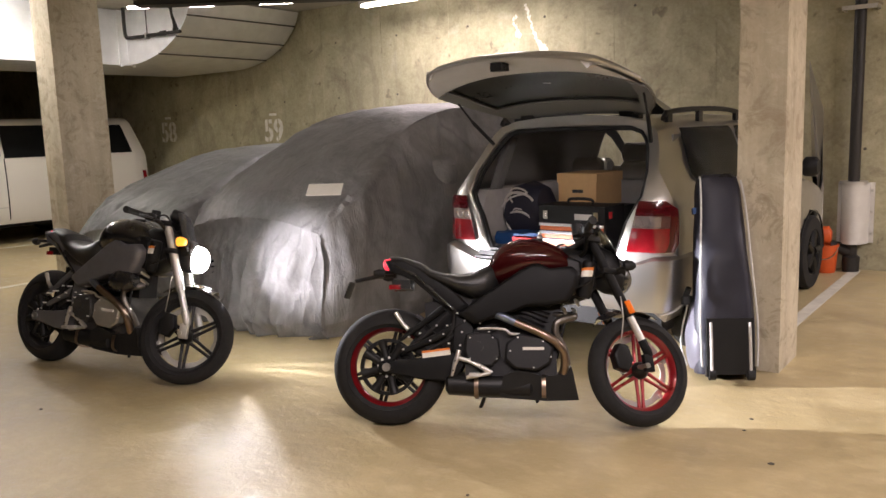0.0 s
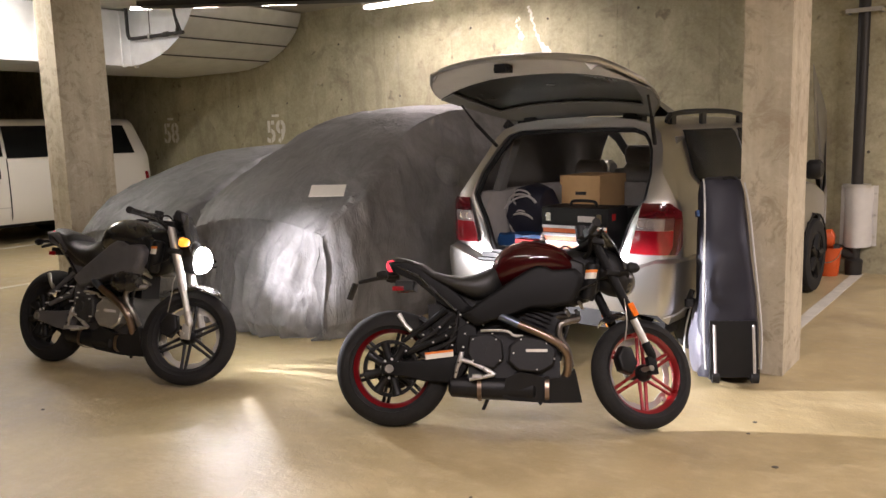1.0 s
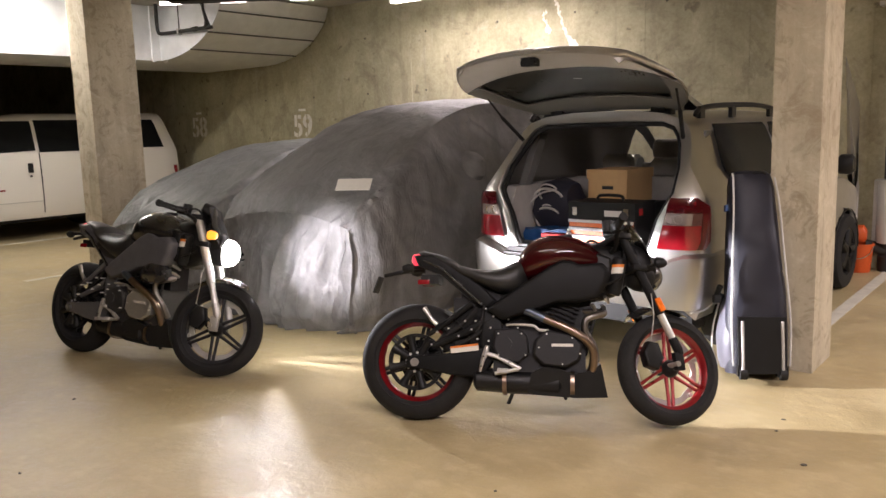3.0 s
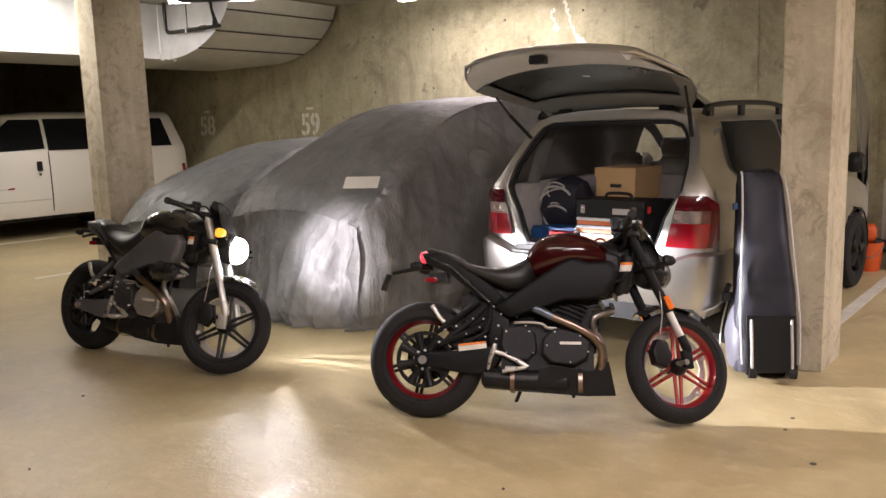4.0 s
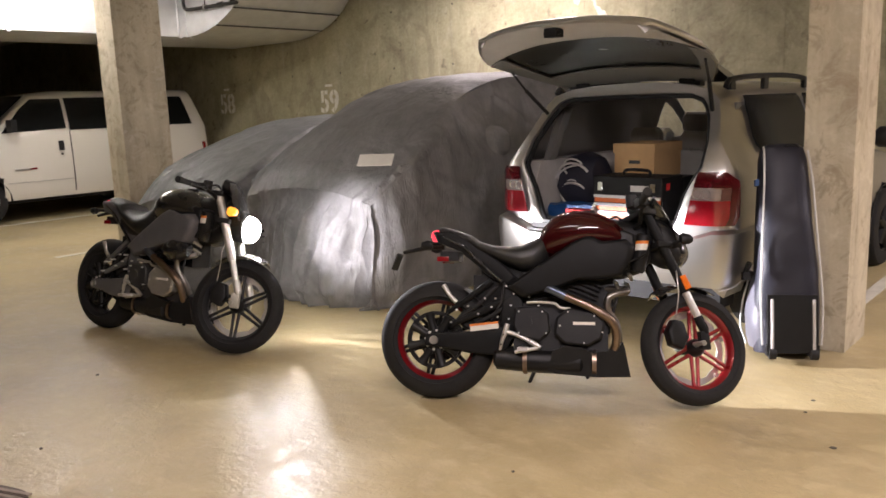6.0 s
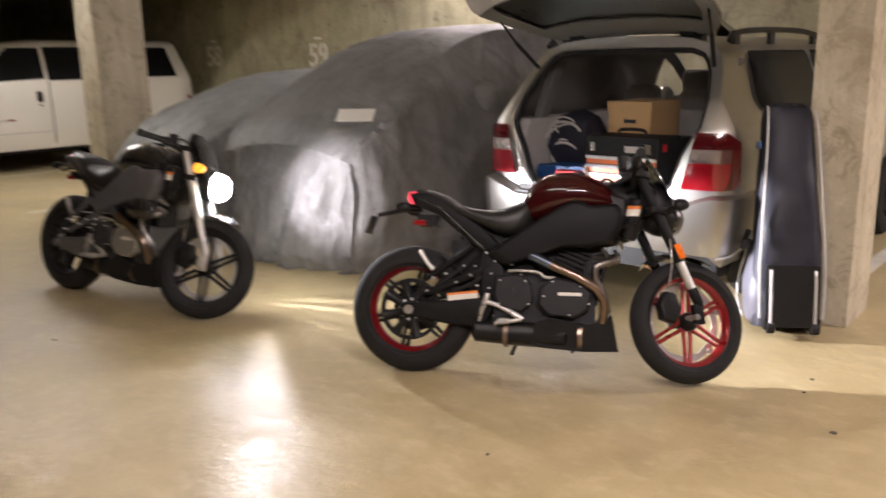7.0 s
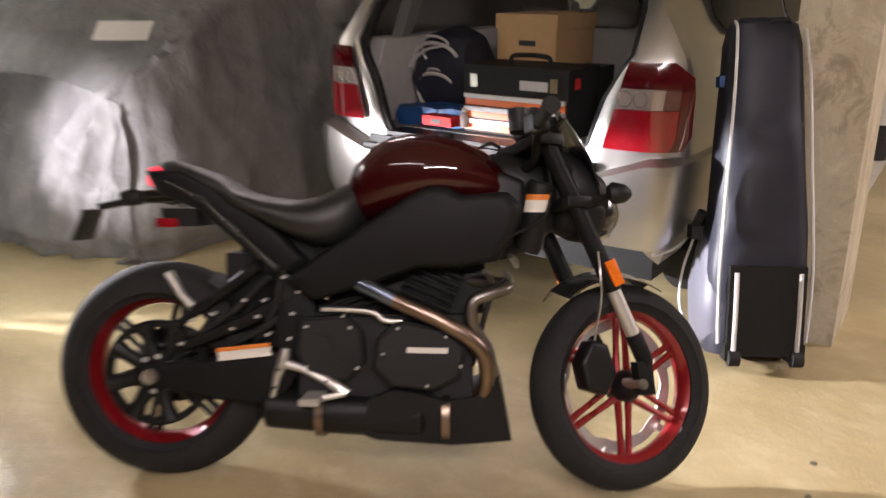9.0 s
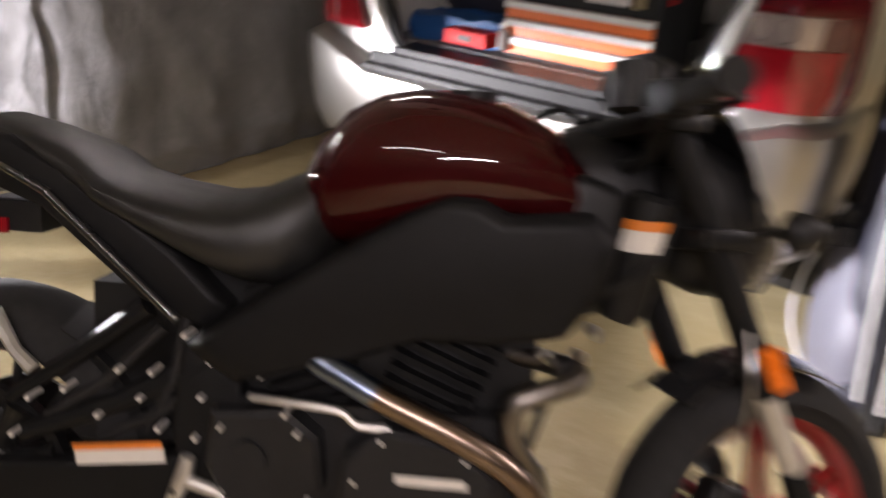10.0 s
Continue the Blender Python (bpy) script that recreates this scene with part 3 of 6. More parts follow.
    tube(bm, [(0.8, 0, 0.97), (0.8, 0, 1.003)], 0.04, 18)
    add("filler_cap", bm, SATIN, tk)
    # the hollow beams of the frame
    beam = [(0.385, 0.595), (0.485, 0.668), (0.625, 0.762), (0.72, 0.825), (0.783, 0.856), (0.83, 0.853), (0.87, 0.83), (0.99, 0.84), (1.03, 0.8), (1.02, 0.74), (0.967, 0.655), (0.87, 0.635), (0.748, 0.632), (0.643, 0.593), (0.468, 0.54)]
    add("frame_beam", both_sides(side_plate(beam, -0.06, -0.185)), frame_mat, text="matt black hollow frame beams", bevel=0.012)
    add("head_stock", bar([(1.07, 0, 0.98), (1.16, 0, 0.75)], 0.04, 14), frame_mat)
    add("side_scoop", both_sides(side_plate([(0.87, 0.85), (0.97, 0.895), (1.035, 0.87), (1.04, 0.77), (1.0, 0.69), (0.93, 0.68)], -0.05, -0.125)), BLACKPL, bevel=0.01)
    add("inner_fairing", body_loft([(0.92, 0.67, 0.94, 0.07), (0.98, 0.645, 0.955, 0.085), (1.06, 0.67, 0.94, 0.08), (1.12, 0.73, 0.9, 0.055)], 16, 3), BLACKPL, text="black inner fairing")
    add("inner_guard", side_plate([(0.1, 0.42), (0.2, 0.55), (0.3, 0.63), (0.42, 0.6), (0.44, 0.42), (0.3, 0.37), (0.16, 0.37)], 0.06, -0.07), BLACKPL)
    for x0, z0, x1, z1 in ((0.13, 0.43, 0.33, 0.6), (0.22, 0.4, 0.4, 0.52), (0.3, 0.42, 0.37, 0.62)):
        add("hose", bar([(x0, -0.1, z0), ((x0 + x1) / 2 + 0.02, -0.118, (z0 + z1) / 2), (x1, -0.1, z1)], 0.009, 8), RUBBER)
    bm = bmesh.new()
    tube(bm, [(1.084, -0.1, 0.868), (1.082, -0.1, 0.86), (1.05, -0.1, 0.69), (1.046, -0.1, 0.675)], [0.03, 0.038, 0.038, 0.03], 20)
    canister = add("canister", bm, BLACKPL, text="black canister with a sticker")
    for nm, z0, z1, r, mat, text in (("label", 0.785, 0.832, 0.0395, WHITELBL, "white and orange sticker"), ("label_band", 0.818, 0.833, 0.041, ORANGELBL, "orange band")):
        arc = [radians(-150 + 10 * k) for k in range(11)]
        rows = [[(1.05 + 0.188 * (z - 0.69) + r * math.cos(a), -0.1 + r * math.sin(a), z) for a in arc] for z in (z0, (z0 + z1) / 2, z1)]
        add(nm, sheet(rows, 0.001), mat, canister, text)
    for x, y, z in ((1.0, -0.11, 0.665), (0.985, -0.1, 0.62), (0.93, -0.13, 0.625)):
        bm = bmesh.new()
        tube(bm, [(x, y - 0.02, z), (x + 0.012, y, z - 0.012), (x + 0.02, y + 0.03, z - 0.03)], [0.008, 0.011, 0.008], 8)
        add("hose_fitting", bm, STEEL)
    bm = bmesh.new()
    tube(bm, spline([(0.985, -0.1, 0.6), (0.95, -0.14, 0.56), (0.92, -0.13, 0.45), (0.9, -0.1, 0.36)], 5), 0.008, 8)
    add("oil_hose", bm, RUBBER)
    if lit[2]:
        bm = body_loft([(0.76, 0.56, 0.62, 0.02), (0.79, 0.535, 0.655, 0.05), (0.86, 0.53, 0.68, 0.065), (0.95, 0.545, 0.67, 0.055), (0.99, 0.57, 0.64, 0.03)], 16, 2.3)
        bmesh.ops.translate(bm, vec=(0, -0.15, 0), verts=bm.verts)
        add("intake_cover", bm, GLOSSBLK, text="glossy black intake cover")
    add("battery_box", boxes(((0.24, -0.055, 0.56), (0.6, 0.055, 0.74))), BLACKPL, bevel=0.02)
    add("wiring_tray", boxes(((0.2, -0.07, 0.5), (0.42, 0.07, 0.66))), BLACKPL, bevel=0.03)
    add("air_box", boxes(((0.46, -0.07, 0.5), (0.93, 0.07, 0.68))), BLACKPL, bevel=0.02)
    # engine
    engine = add("engine", boxes(((0.42, -0.12, 0.27), (0.9, 0.12, 0.5))), casting, text="dark grey twin-cylinder engine", bevel=0.03)
    add("crankcase_cover", side_plate([(0.43, 0.49), (0.55, 0.5), (0.6, 0.46), (0.61, 0.37), (0.56, 0.32), (0.45, 0.34), (0.42, 0.4)], -0.11, -0.165), casting, engine, bevel=0.012)
    add("cam_cover", side_plate([(0.64, 0.44), (0.7, 0.49), (0.83, 0.47), (0.885, 0.42), (0.87, 0.34), (0.8, 0.3), (0.68, 0.31), (0.63, 0.36)], -0.11, -0.175), ALU if lit[2] else casting, engine, bevel=0.012)
    bm = boxes(((0.725, -0.1785, 0.405), (0.835, -0.1765, 0.42)))
    add("cover_bar", bm, WHITELBL, engine, "pale lettering bar", smooth=False)
    bm = bmesh.new()
    tube(bm, [(0.49, -0.172, 0.42), (0.49, -0.16, 0.42)], 0.03, 20)
    add("cover_cap", bm, casting, engine)
    for x, z in ((0.45, 0.47), (0.57, 0.47), (0.59, 0.36), (0.45, 0.36), (0.66, 0.4), (0.7, 0.47), (0.83, 0.45), (0.87, 0.37), (0.78, 0.315), (0.55, 0.5)):
        bm = bmesh.new()
        tube(bm, [(x, -0.179, z), (x, -0.12, z)], 0.0042, 8)
        add("bolt", bm, BOLT, engine)
    for tilt, x0, nm in ((22, 0.74, "front"), (-22, 0.6, "rear")):
        mm = Matrix.Translation((x0, 0, 0.47)) @ Matrix.Rotation(radians(tilt), 4, "Y")
        bm = bmesh.new()
        box(bm, (-0.055, -0.075, 0), (0.055, 0.075, 0.2), mm)
        cyl = add("cylinder", bm, casting, engine, bevel=0.008)
        for k in range(7):
            bm = bmesh.new()
            box(bm, (-0.075, -0.1, 0.02 + k * 0.024), (0.075, 0.1, 0.03 + k * 0.024), mm)
            add("cooling_fin", bm, FRAMEBLK, cyl, smooth=False)
        bm = bmesh.new()
        box(bm, (-0.065, -0.085, 0.19), (0.065, 0.085, 0.24), mm)
        add("rocker_cover", bm, SATIN, engine, bevel=0.012)
    bm = bmesh.new()
    tube(bm, spline([(0.49, -0.15, 0.515), (0.56, -0.165, 0.517), (0.635, -0.165, 0.51), (0.66, -0.165, 0.49), (0.71, -0.16, 0.487)], 3), 0.007, 8)
    add("brake_line", bm, ALU, text="bare metal line")
    # exhaust
    bm = bmesh.new()
    tube(bm, spline([(0.56, -0.12, 0.6), (0.6, -0.165, 0.588), (0.71, -0.185, 0.54), (0.81, -0.188, 0.497), (0.895, -0.18, 0.445), (0.937, -0.16, 0.385), (0.935, -0.12, 0.3), (0.9, -0.07, 0.24)], 6), 0.0215, 14)
    pipe = add("header_pipe", bm, BRONZE, text="browned exhaust pipe")
    bm = bmesh.new()
    tube(bm, spline([(0.56, -0.12, 0.6), (0.6, -0.165, 0.588), (0.655, -0.1785, 0.565), (0.69, -0.183, 0.549)], 6), 0.0222, 14)
    add("blued_section", bm, BLUED, pipe, "heat-blued steel")
    bm = bmesh.new()
    tube(bm, spline([(0.88, -0.05, 0.59), (0.98, -0.09, 0.585), (0.99, -0.125, 0.575), (0.94, -0.15, 0.562), (0.9, -0.16, 0.54), (0.9, -0.155, 0.48), (0.94, -0.13, 0.41), (0.955, -0.09, 0.33)], 6), 0.0185, 14)
    add("header_pipe", bm, OLDSTEEL, text="grey-brown exhaust pipe")
    muffler = add("muffler", body_loft([(0.315, 0.185, 0.275, 0.13), (0.33, 0.165, 0.285, 0.15), (0.55, 0.15, 0.28, 0.155), (0.76, 0.145, 0.285, 0.15), (0.78, 0.165, 0.27, 0.13)], 24, 3.2), SATIN, text="black underslung muffler")
    for x in (0.48, 0.83):
        w = 0.157
        bm = loft([[(x + dx, (w + g) * math.copysign(abs(math.cos(a)) ** 0.62, math.cos(a)), 0.216 + (0.068 + g) * math.copysign(abs(math.sin(a)) ** 0.62, math.sin(a))) for a in [2 * math.pi * k / 24 for k in range(24)]] for dx, g in ((-0.011, 0.0), (-0.011, 0.005), (0.011, 0.005), (0.011, 0.0))], caps=False)
        add("strap", bm, BRONZE, muffler, "tarnished metal strap")
    chin = prism([(0.6, 0.17), (0.64, 0.155), (0.85, 0.141), (1.012, 0.143), (1.0, 0.2), (0.985, 0.28), (0.975, 0.318), (0.955, 0.3), (0.9, 0.275), (0.83, 0.268), (0.76, 0.29), (0.69, 0.3), (0.62, 0.27)], "y", -0.166, 0.166)
    for v in chin.verts:
        v.co.y *= 1.0 - 0.35 * max(0.0, v.co.x - 0.8) / 0.2 - 0.12 * (v.co.z < 0.2)
    add("chin_fairing", chin, BLACKPL, text="black pointed chin fairing", bevel=0.01)
    # foot peg hanger
    bm = bmesh.new()
    tube(bm, [(0.352, -0.148, 0.27), (0.366, -0.15, 0.33), (0.383, -0.15, 0.37), (0.39, -0.148, 0.405)], [0.007, 0.012, 0.016, 0.012], 10)
    tube(bm, [(0.375, -0.15, 0.368), (0.44, -0.153, 0.35), (0.5, -0.156, 0.322), (0.535, -0.157, 0.302)], [0.013, 0.011, 0.012, 0.014], 10)
    tube(bm, [(0.535, -0.157, 0.302), (0.56, -0.157, 0.288), (0.548, -0.157, 0.278)], [0.013, 0.012, 0.006], 8)
    peg = add("foot_peg_hanger", bm, BRIGHTALU, text="bare aluminium foot peg hanger")
    # solid dark pegs that give the holes their inner shade
    for x, z in ((0.36, 0.3), (0.372, 0.35), (0.505, 0.32)):
        add("hanger_hole", bar([(x, -0.17, z), (x, -0.158, z)], 0.0045, 8), SATIN, peg)
    bm = bmesh.new()
    box(bm, (0.45, -0.25, 0.272), (0.5, -0.15, 0.29))
    add("foot_peg", bm, BRIGHTALU, peg, bevel=0.005)
    bm = bmesh.new()
    tube(bm, [(0.55, -0.16, 0.285), (0.43, -0.175, 0.262)], 0.01, 8)
    add("brake_pedal", bm, ALU, peg)
    bm = bmesh.new()
    tube(bm, [(0.56, 0.14, 0.24), (0.5, 0.24, 0.11), (0.46, 0.3, 0.0)], 0.011, 8)
    box(bm, (0.42, 0.28, -0.004), (0.5, 0.34, 0.006))
    for v in bm.verts:
        v.co.z += max(0, (v.co.y - 0.14)) * math.tan(radians(lean)) * 0.98
    add("side_stand", bm, SATIN)
    bm = bmesh.new()
    tube(bm, [(0.78, -0.02, 0.16), (0.8, -0.02, 0.125)], 0.009, 8)
    add("drain_plug", bm, SATIN)
    # fork and front end
    for s in (-1, 1):
        y = s * 0.105
        bm = bmesh.new()
        tube(bm, [(1.1, y, 0.985), (1.165, y, 0.83), (1.274, y, 0.555)], [0.024, 0.026, 0.025], 16)
        leg = front("fork_leg", bm, fork_mat[0], text="fork leg")
        bm = bmesh.new()
        tube(bm, [(1.272, y, 0.56), (1.327, y, 0.42)], 0.0195, 14)
        front("stanchion", bm, BRIGHTALU, leg, "bright fork tube")
        bm = bmesh.new()
        tube(bm, [(1.321, y, 0.435), (1.345, y, 0.375), (1.352, y, 0.35)], [0.024, 0.025, 0.02], 12)
        box(bm, (1.312, y - 0.017, 0.27), (1.362, y + 0.017, 0.36))
        front("fork_foot", bm, fork_mat[1], leg, bevel=0.004)
        bm = boxes(((-0.017, -0.004, -0.035), (0.017, 0.004, 0.035)))
        bmesh.ops.transform(bm, matrix=Matrix.Translation((1.262, s * 0.137, 0.6)) @ Matrix.Rotation(radians(-21), 4, "Y"), verts=bm.verts)
        if lit[3]:
            front("fork_reflector", bm, AMBER, leg, "amber fork reflector", bevel=0.002)
    bm = bmesh.new()
    tube(bm, [(1.32, -0.13, 0.3), (1.32, 0.13, 0.3)], 0.014, 12)
    front("axle", bm, STEEL, fw)
    front("brake_caliper", side_plate([(1.16, 0.36), (1.2, 0.42), (1.25, 0.41), (1.27, 0.33), (1.23, 0.27), (1.17, 0.29)], -0.03, -0.09), SATIN, fw, "black brake caliper", bevel=0.006)
    for z, x in ((0.955, 1.112), (0.79, 1.18)):
        bm = boxes(((x - 0.04, -0.14, z - 0.016), (x + 0.04, 0.14, z + 0.016)))
        front("fork_clamp", bm, SATIN, bevel=0.008)
    pts = [(1.32 + 0.318 * math.cos(a), 0, 0.3 + 0.318 * math.sin(a)) for a in [radians(d) for d in range(62, 130, 7)]]
    rows = [[(x - abs(y) * 0.35 * math.cos(math.atan2(z - 0.3, x - 1.32)), y, z - abs(y) * 0.35) for y in (-0.075, -0.055, -0.025, 0, 0.025, 0.055, 0.075)] for x, _, z in pts]
    front("front_mudguard", sheet(rows, 0.004), GLOSSBLK, text="glossy black mudguard")
    bm = bmesh.new()
    tube(bm, spline([(1.225, -0.125, 0.66), (1.215, -0.14, 0.6), (1.215, -0.13, 0.53), (1.2, -0.1, 0.42)], 5), 0.003, 6)
    front("brake_hose", bm, STEEL, text="braided brake hose")
    # handlebar and controls
    def drop(mesh):
        bmesh.ops.translate(mesh, vec=(0.01, 0, -0.065 + 0.6 * head[2]) if lit[2] else (-0.025, 0, -0.1), verts=mesh.verts)

    bm = bmesh.new()
    tube(bm, spline([(0.985, -0.4, 1.055), (1.02, -0.3, 1.06), (1.08, -0.16, 1.045), (1.11, -0.07, 1.0), (1.11, 0.07, 1.0), (1.08, 0.16, 1.045), (1.02, 0.3, 1.06), (0.985, 0.4, 1.055)], 5), 0.0115, 10)
    drop(bm)
    hb = front("handlebar", bm, SATIN)
    for s in (-1, 1):
        bm = bmesh.new()
        tube(bm, [(1.035, s * 0.26, 1.062), (0.985, s * 0.4, 1.055)], [0.017, 0.018], 12)
        tube(bm, [(0.984, s * 0.4, 1.055), (0.978, s * 0.42, 1.054)], 0.021, 12)
        drop(bm)
        front("grip", bm, RUBBER, hb)
        bm = bmesh.new()
        box(bm, (1.02, min(s * 0.2, s * 0.255), 1.04), (1.07, max(s * 0.2, s * 0.255), 1.085))
        drop(bm)
        front("switch_box", bm, BLACKPL, hb, bevel=0.008)
        bm = bmesh.new()
        tube(bm, [(1.06, s * 0.22, 1.055), (1.085, s * 0.26, 1.05), (1.035, s * 0.37, 1.045)], [0.008, 0.007, 0.006], 8)
        drop(bm)
        front("lever", bm, SATIN, hb)
        bm = bmesh.new()
        tube(bm, spline([(1.05, s * 0.19, 1.07), (1.1, s * 0.13, 1.1), (1.15, s * 0.09, 1.0), (1.13, s * 0.08, 0.86), (1.02, s * 0.06, 0.8)], 5), 0.006, 6)
        drop(bm)
        front("cable", bm, BLACKPL, hb)
        bm = bmesh.new()
        tube(bm, [(1.17, s * 0.1, 0.87), (1.23, s * 0.17, 0.885)], 0.008, 8)
        low = Vector(head) * 0.8 - Vector((0, 0, 0 if lit[2] else 0.045))
        bmesh.ops.translate(bm, vec=low, verts=bm.verts)
        ind = front("front_indicator", bm, BLACKPL)
        bm = body_loft([(1.205, 0.865, 0.905, 0.012), (1.22, 0.855, 0.915, 0.022), (1.25, 0.86, 0.91, 0.026), (1.265, 0.87, 0.9, 0.018)], 12, 2.2)
        bmesh.ops.translate(bm, vec=Vector((0, s * 0.2, 0)) + low, verts=bm.verts)
        front("indicator_lens", bm, LITAMBER if lit[1] else BLACKPL, ind, "amber indicator lens" if lit[1] else "")
    bm = bmesh.new()
    tube(bm, [(1.04, -0.15, 1.06), (1.04, -0.15, 1.12)], [0.03, 0.028], 14)
    drop(bm)
    front("brake_reservoir", bm, BLACKPL, hb)
    # instruments, fly screen, headlamp
    head = Vector(head)
    bm = body_loft([(1.1, 0.99, 1.05, 0.06), (1.12, 0.98, 1.07, 0.085), (1.16, 0.97, 1.06, 0.08), (1.18, 0.98, 1.03, 0.06)], 16, 2.6)
    front("instrument_pod", bm, BLACKPL)
    rows = []
    for k in range(8):
        f = k / 7
        w = 0.085 + 0.05 * math.sin(math.pi * (0.15 + 0.75 * f))
        x, z = 1.275 - 0.105 * f, 0.86 + 0.235 * f
        rows.append([(x - (yy / 0.14) ** 2 * 0.045, yy * w / 0.12, z) for yy in (-0.12, -0.09, -0.05, 0, 0.05, 0.09, 0.12)])
    bm = sheet(rows, 0.005)
    bmesh.ops.translate(bm, vec=head, verts=bm.verts)
    front("fly_screen", bm, GLOSSBLK, text="small dark fly screen")
    bm = body_loft([(1.13, 0.83, 0.97, 0.05), (1.16, 0.79, 0.985, 0.085), (1.22, 0.77, 0.955, 0.1), (1.27, 0.78, 0.91, 0.095), (1.29, 0.8, 0.88, 0.07)], 18, 2.6)
    bmesh.ops.translate(bm, vec=head - Vector((0.02 if lit[2] else 0.0, 0, -0.02)), verts=bm.verts)
    front("lamp_fairing", bm, BLACKPL, text="black headlamp shroud")
    hp = Vector((1.22, 0, 0.83)) + head
    mm = Matrix.Translation(hp) @ Matrix.Rotation(radians(90), 4, "Y")
    bm = lathe(bmesh.new(), [(0.03, -0.09), (0.065, -0.07), (0.085, -0.02), (0.09, 0.03), (0.084, 0.042)], mm, 28)
    shell = front("headlamp", bm, BLACKPL, text="round headlamp")
    bm = lathe(bmesh.new(), [(0.084, 0.043), (0.083, 0.062), (0.074, 0.088), (0.054, 0.108), (0.028, 0.119), (0.006, 0.122)], mm, 28)
    front("headlamp_lens", bm, HEADGLOW if lit[2] else GLOSSBLK, shell, "lit headlamp lens" if lit[2] else "dark headlamp lens")
    front("headlamp_bracket", boxes(((1.14, -0.09, 0.78), (1.2, 0.09, 0.9))), BLACKPL, bevel=0.01)
    return top, top.matrix_world @ turn, hp


motorcycle(pose(-2.34, 3.775, 0, 0, 0, 30.3), 27, 15, (CANDY, REDRIM, (FRAMEBLK, FRAMEBLK), FRAMEBLK), "dark red and black motorcycle with red wheels on its side stand", (True, False, False, True), (0.03, 0.0, -0.045), rake=(0.022, 0.085))
bike_b, bike_b_m, lamp_p = motorcycle(pose(-5.345, 3.445, 0, 0, 0, 7.5) @ Matrix.Scale(1.06, 4), 27, 12, (GLOSSBLK, BLACKRIM, (ALU, ALU), GREYFRAME), "black motorcycle with lit headlamp and silver fork", (True, True, True, False), (0.03, 0, -0.06), 0.02)
# the beam of the lit headlamp
main_eye = bike_b_m @ (lamp_p + Vector((0.128, 0, 0)))
yaw = radians(58)
main_eye = main_eye + Vector((math.cos(yaw), math.sin(yaw), 0)) * 0.012
lamp("SPOT", "headlamp_spill", look(main_eye, main_eye + Vector((-0.2, 0.98, -0.18))), 120, (1.0, 0.92, 0.99), cone=radians(48), blend=0.6, radius=0.0004)
hot = Vector((math.cos(radians(28)), math.sin(radians(28)), -0.1))
low_eye = main_eye + Vector((0, 0, -0.035))
lamp("SPOT", "headlamp_main_beam", look(low_eye, low_eye + hot), 1750, (0.98, 0.93, 0.99), cone=radians(70), blend=1.0, radius=0.0003)
glow_aim = bike_b_m @ (lamp_p + Vector((1.3, -0.15, -0.95)))
lamp("SPOT", "headlamp_glow", look(low_eye + Vector((0, 0, -0.03)), glow_aim), 105, (0.92, 0.89, 1.0), cone=radians(118), blend=0.7, radius=0.0006)
# added unseen rods before the lens that cut its glow into floor streaks
rib_rng = random.Random(4)
rib_eye = low_eye + Vector((0, 0, -0.03))
rib_way = Matrix.Translation(rib_eye) @ (bike_b_m @ (lamp_p + Vector((3.0, 0, -0.6))) - rib_eye).to_track_quat("-Z", "Y").to_matrix().to_4x4()
for k in range(20):
    a0 = -85 + 6.6 * k + rib_rng.uniform(-2.5, 2.5)
    w = rib_rng.choice((0.0003, 0.0005, 0.0009))
    line = []
    for i in range(9):
        e, a = radians(-78 + 8.5 * i), radians(a0 + 4.5 * i)
        line.append(rib_way @ Vector((math.sin(a) * math.cos(e), math.sin(e), -math.cos(a) * math.cos(e))).lerp(Vector((0, 0, 0)), 0.988))
    bm = bar(line, w, 5)
    bmesh.ops.transform(bm, matrix=bike_b.matrix_world.inverted(), verts=bm.verts)
    part("streak_rib", bm, CUTTERBLK, bike_b)
# added plates before the lens, unseen, that cut the beams off above and below
for eye_p, z_a, z_b, turn_z, tip in ((main_eye, 0.0005, 0.0009, yaw, 22), (low_eye, 0.0004, 0.0009, radians(26), 0), (low_eye, -0.0041, -0.0037, radians(26), 0)):
    shield = part("beam_cutter", boxes(((-0.008, -0.018, z_a), (0.0135, 0.018, z_b))), CUTTERBLK, None, smooth=False)
    shield.parent = bike_b
    shield.matrix_world = Matrix.Translation(eye_p) @ Matrix.Rotation(turn_z, 4, "Z") @ Matrix.Rotation(radians(tip), 4, "X")

# ---- the silver sport utility vehicle with its tailgate up ----
XC = -2.28


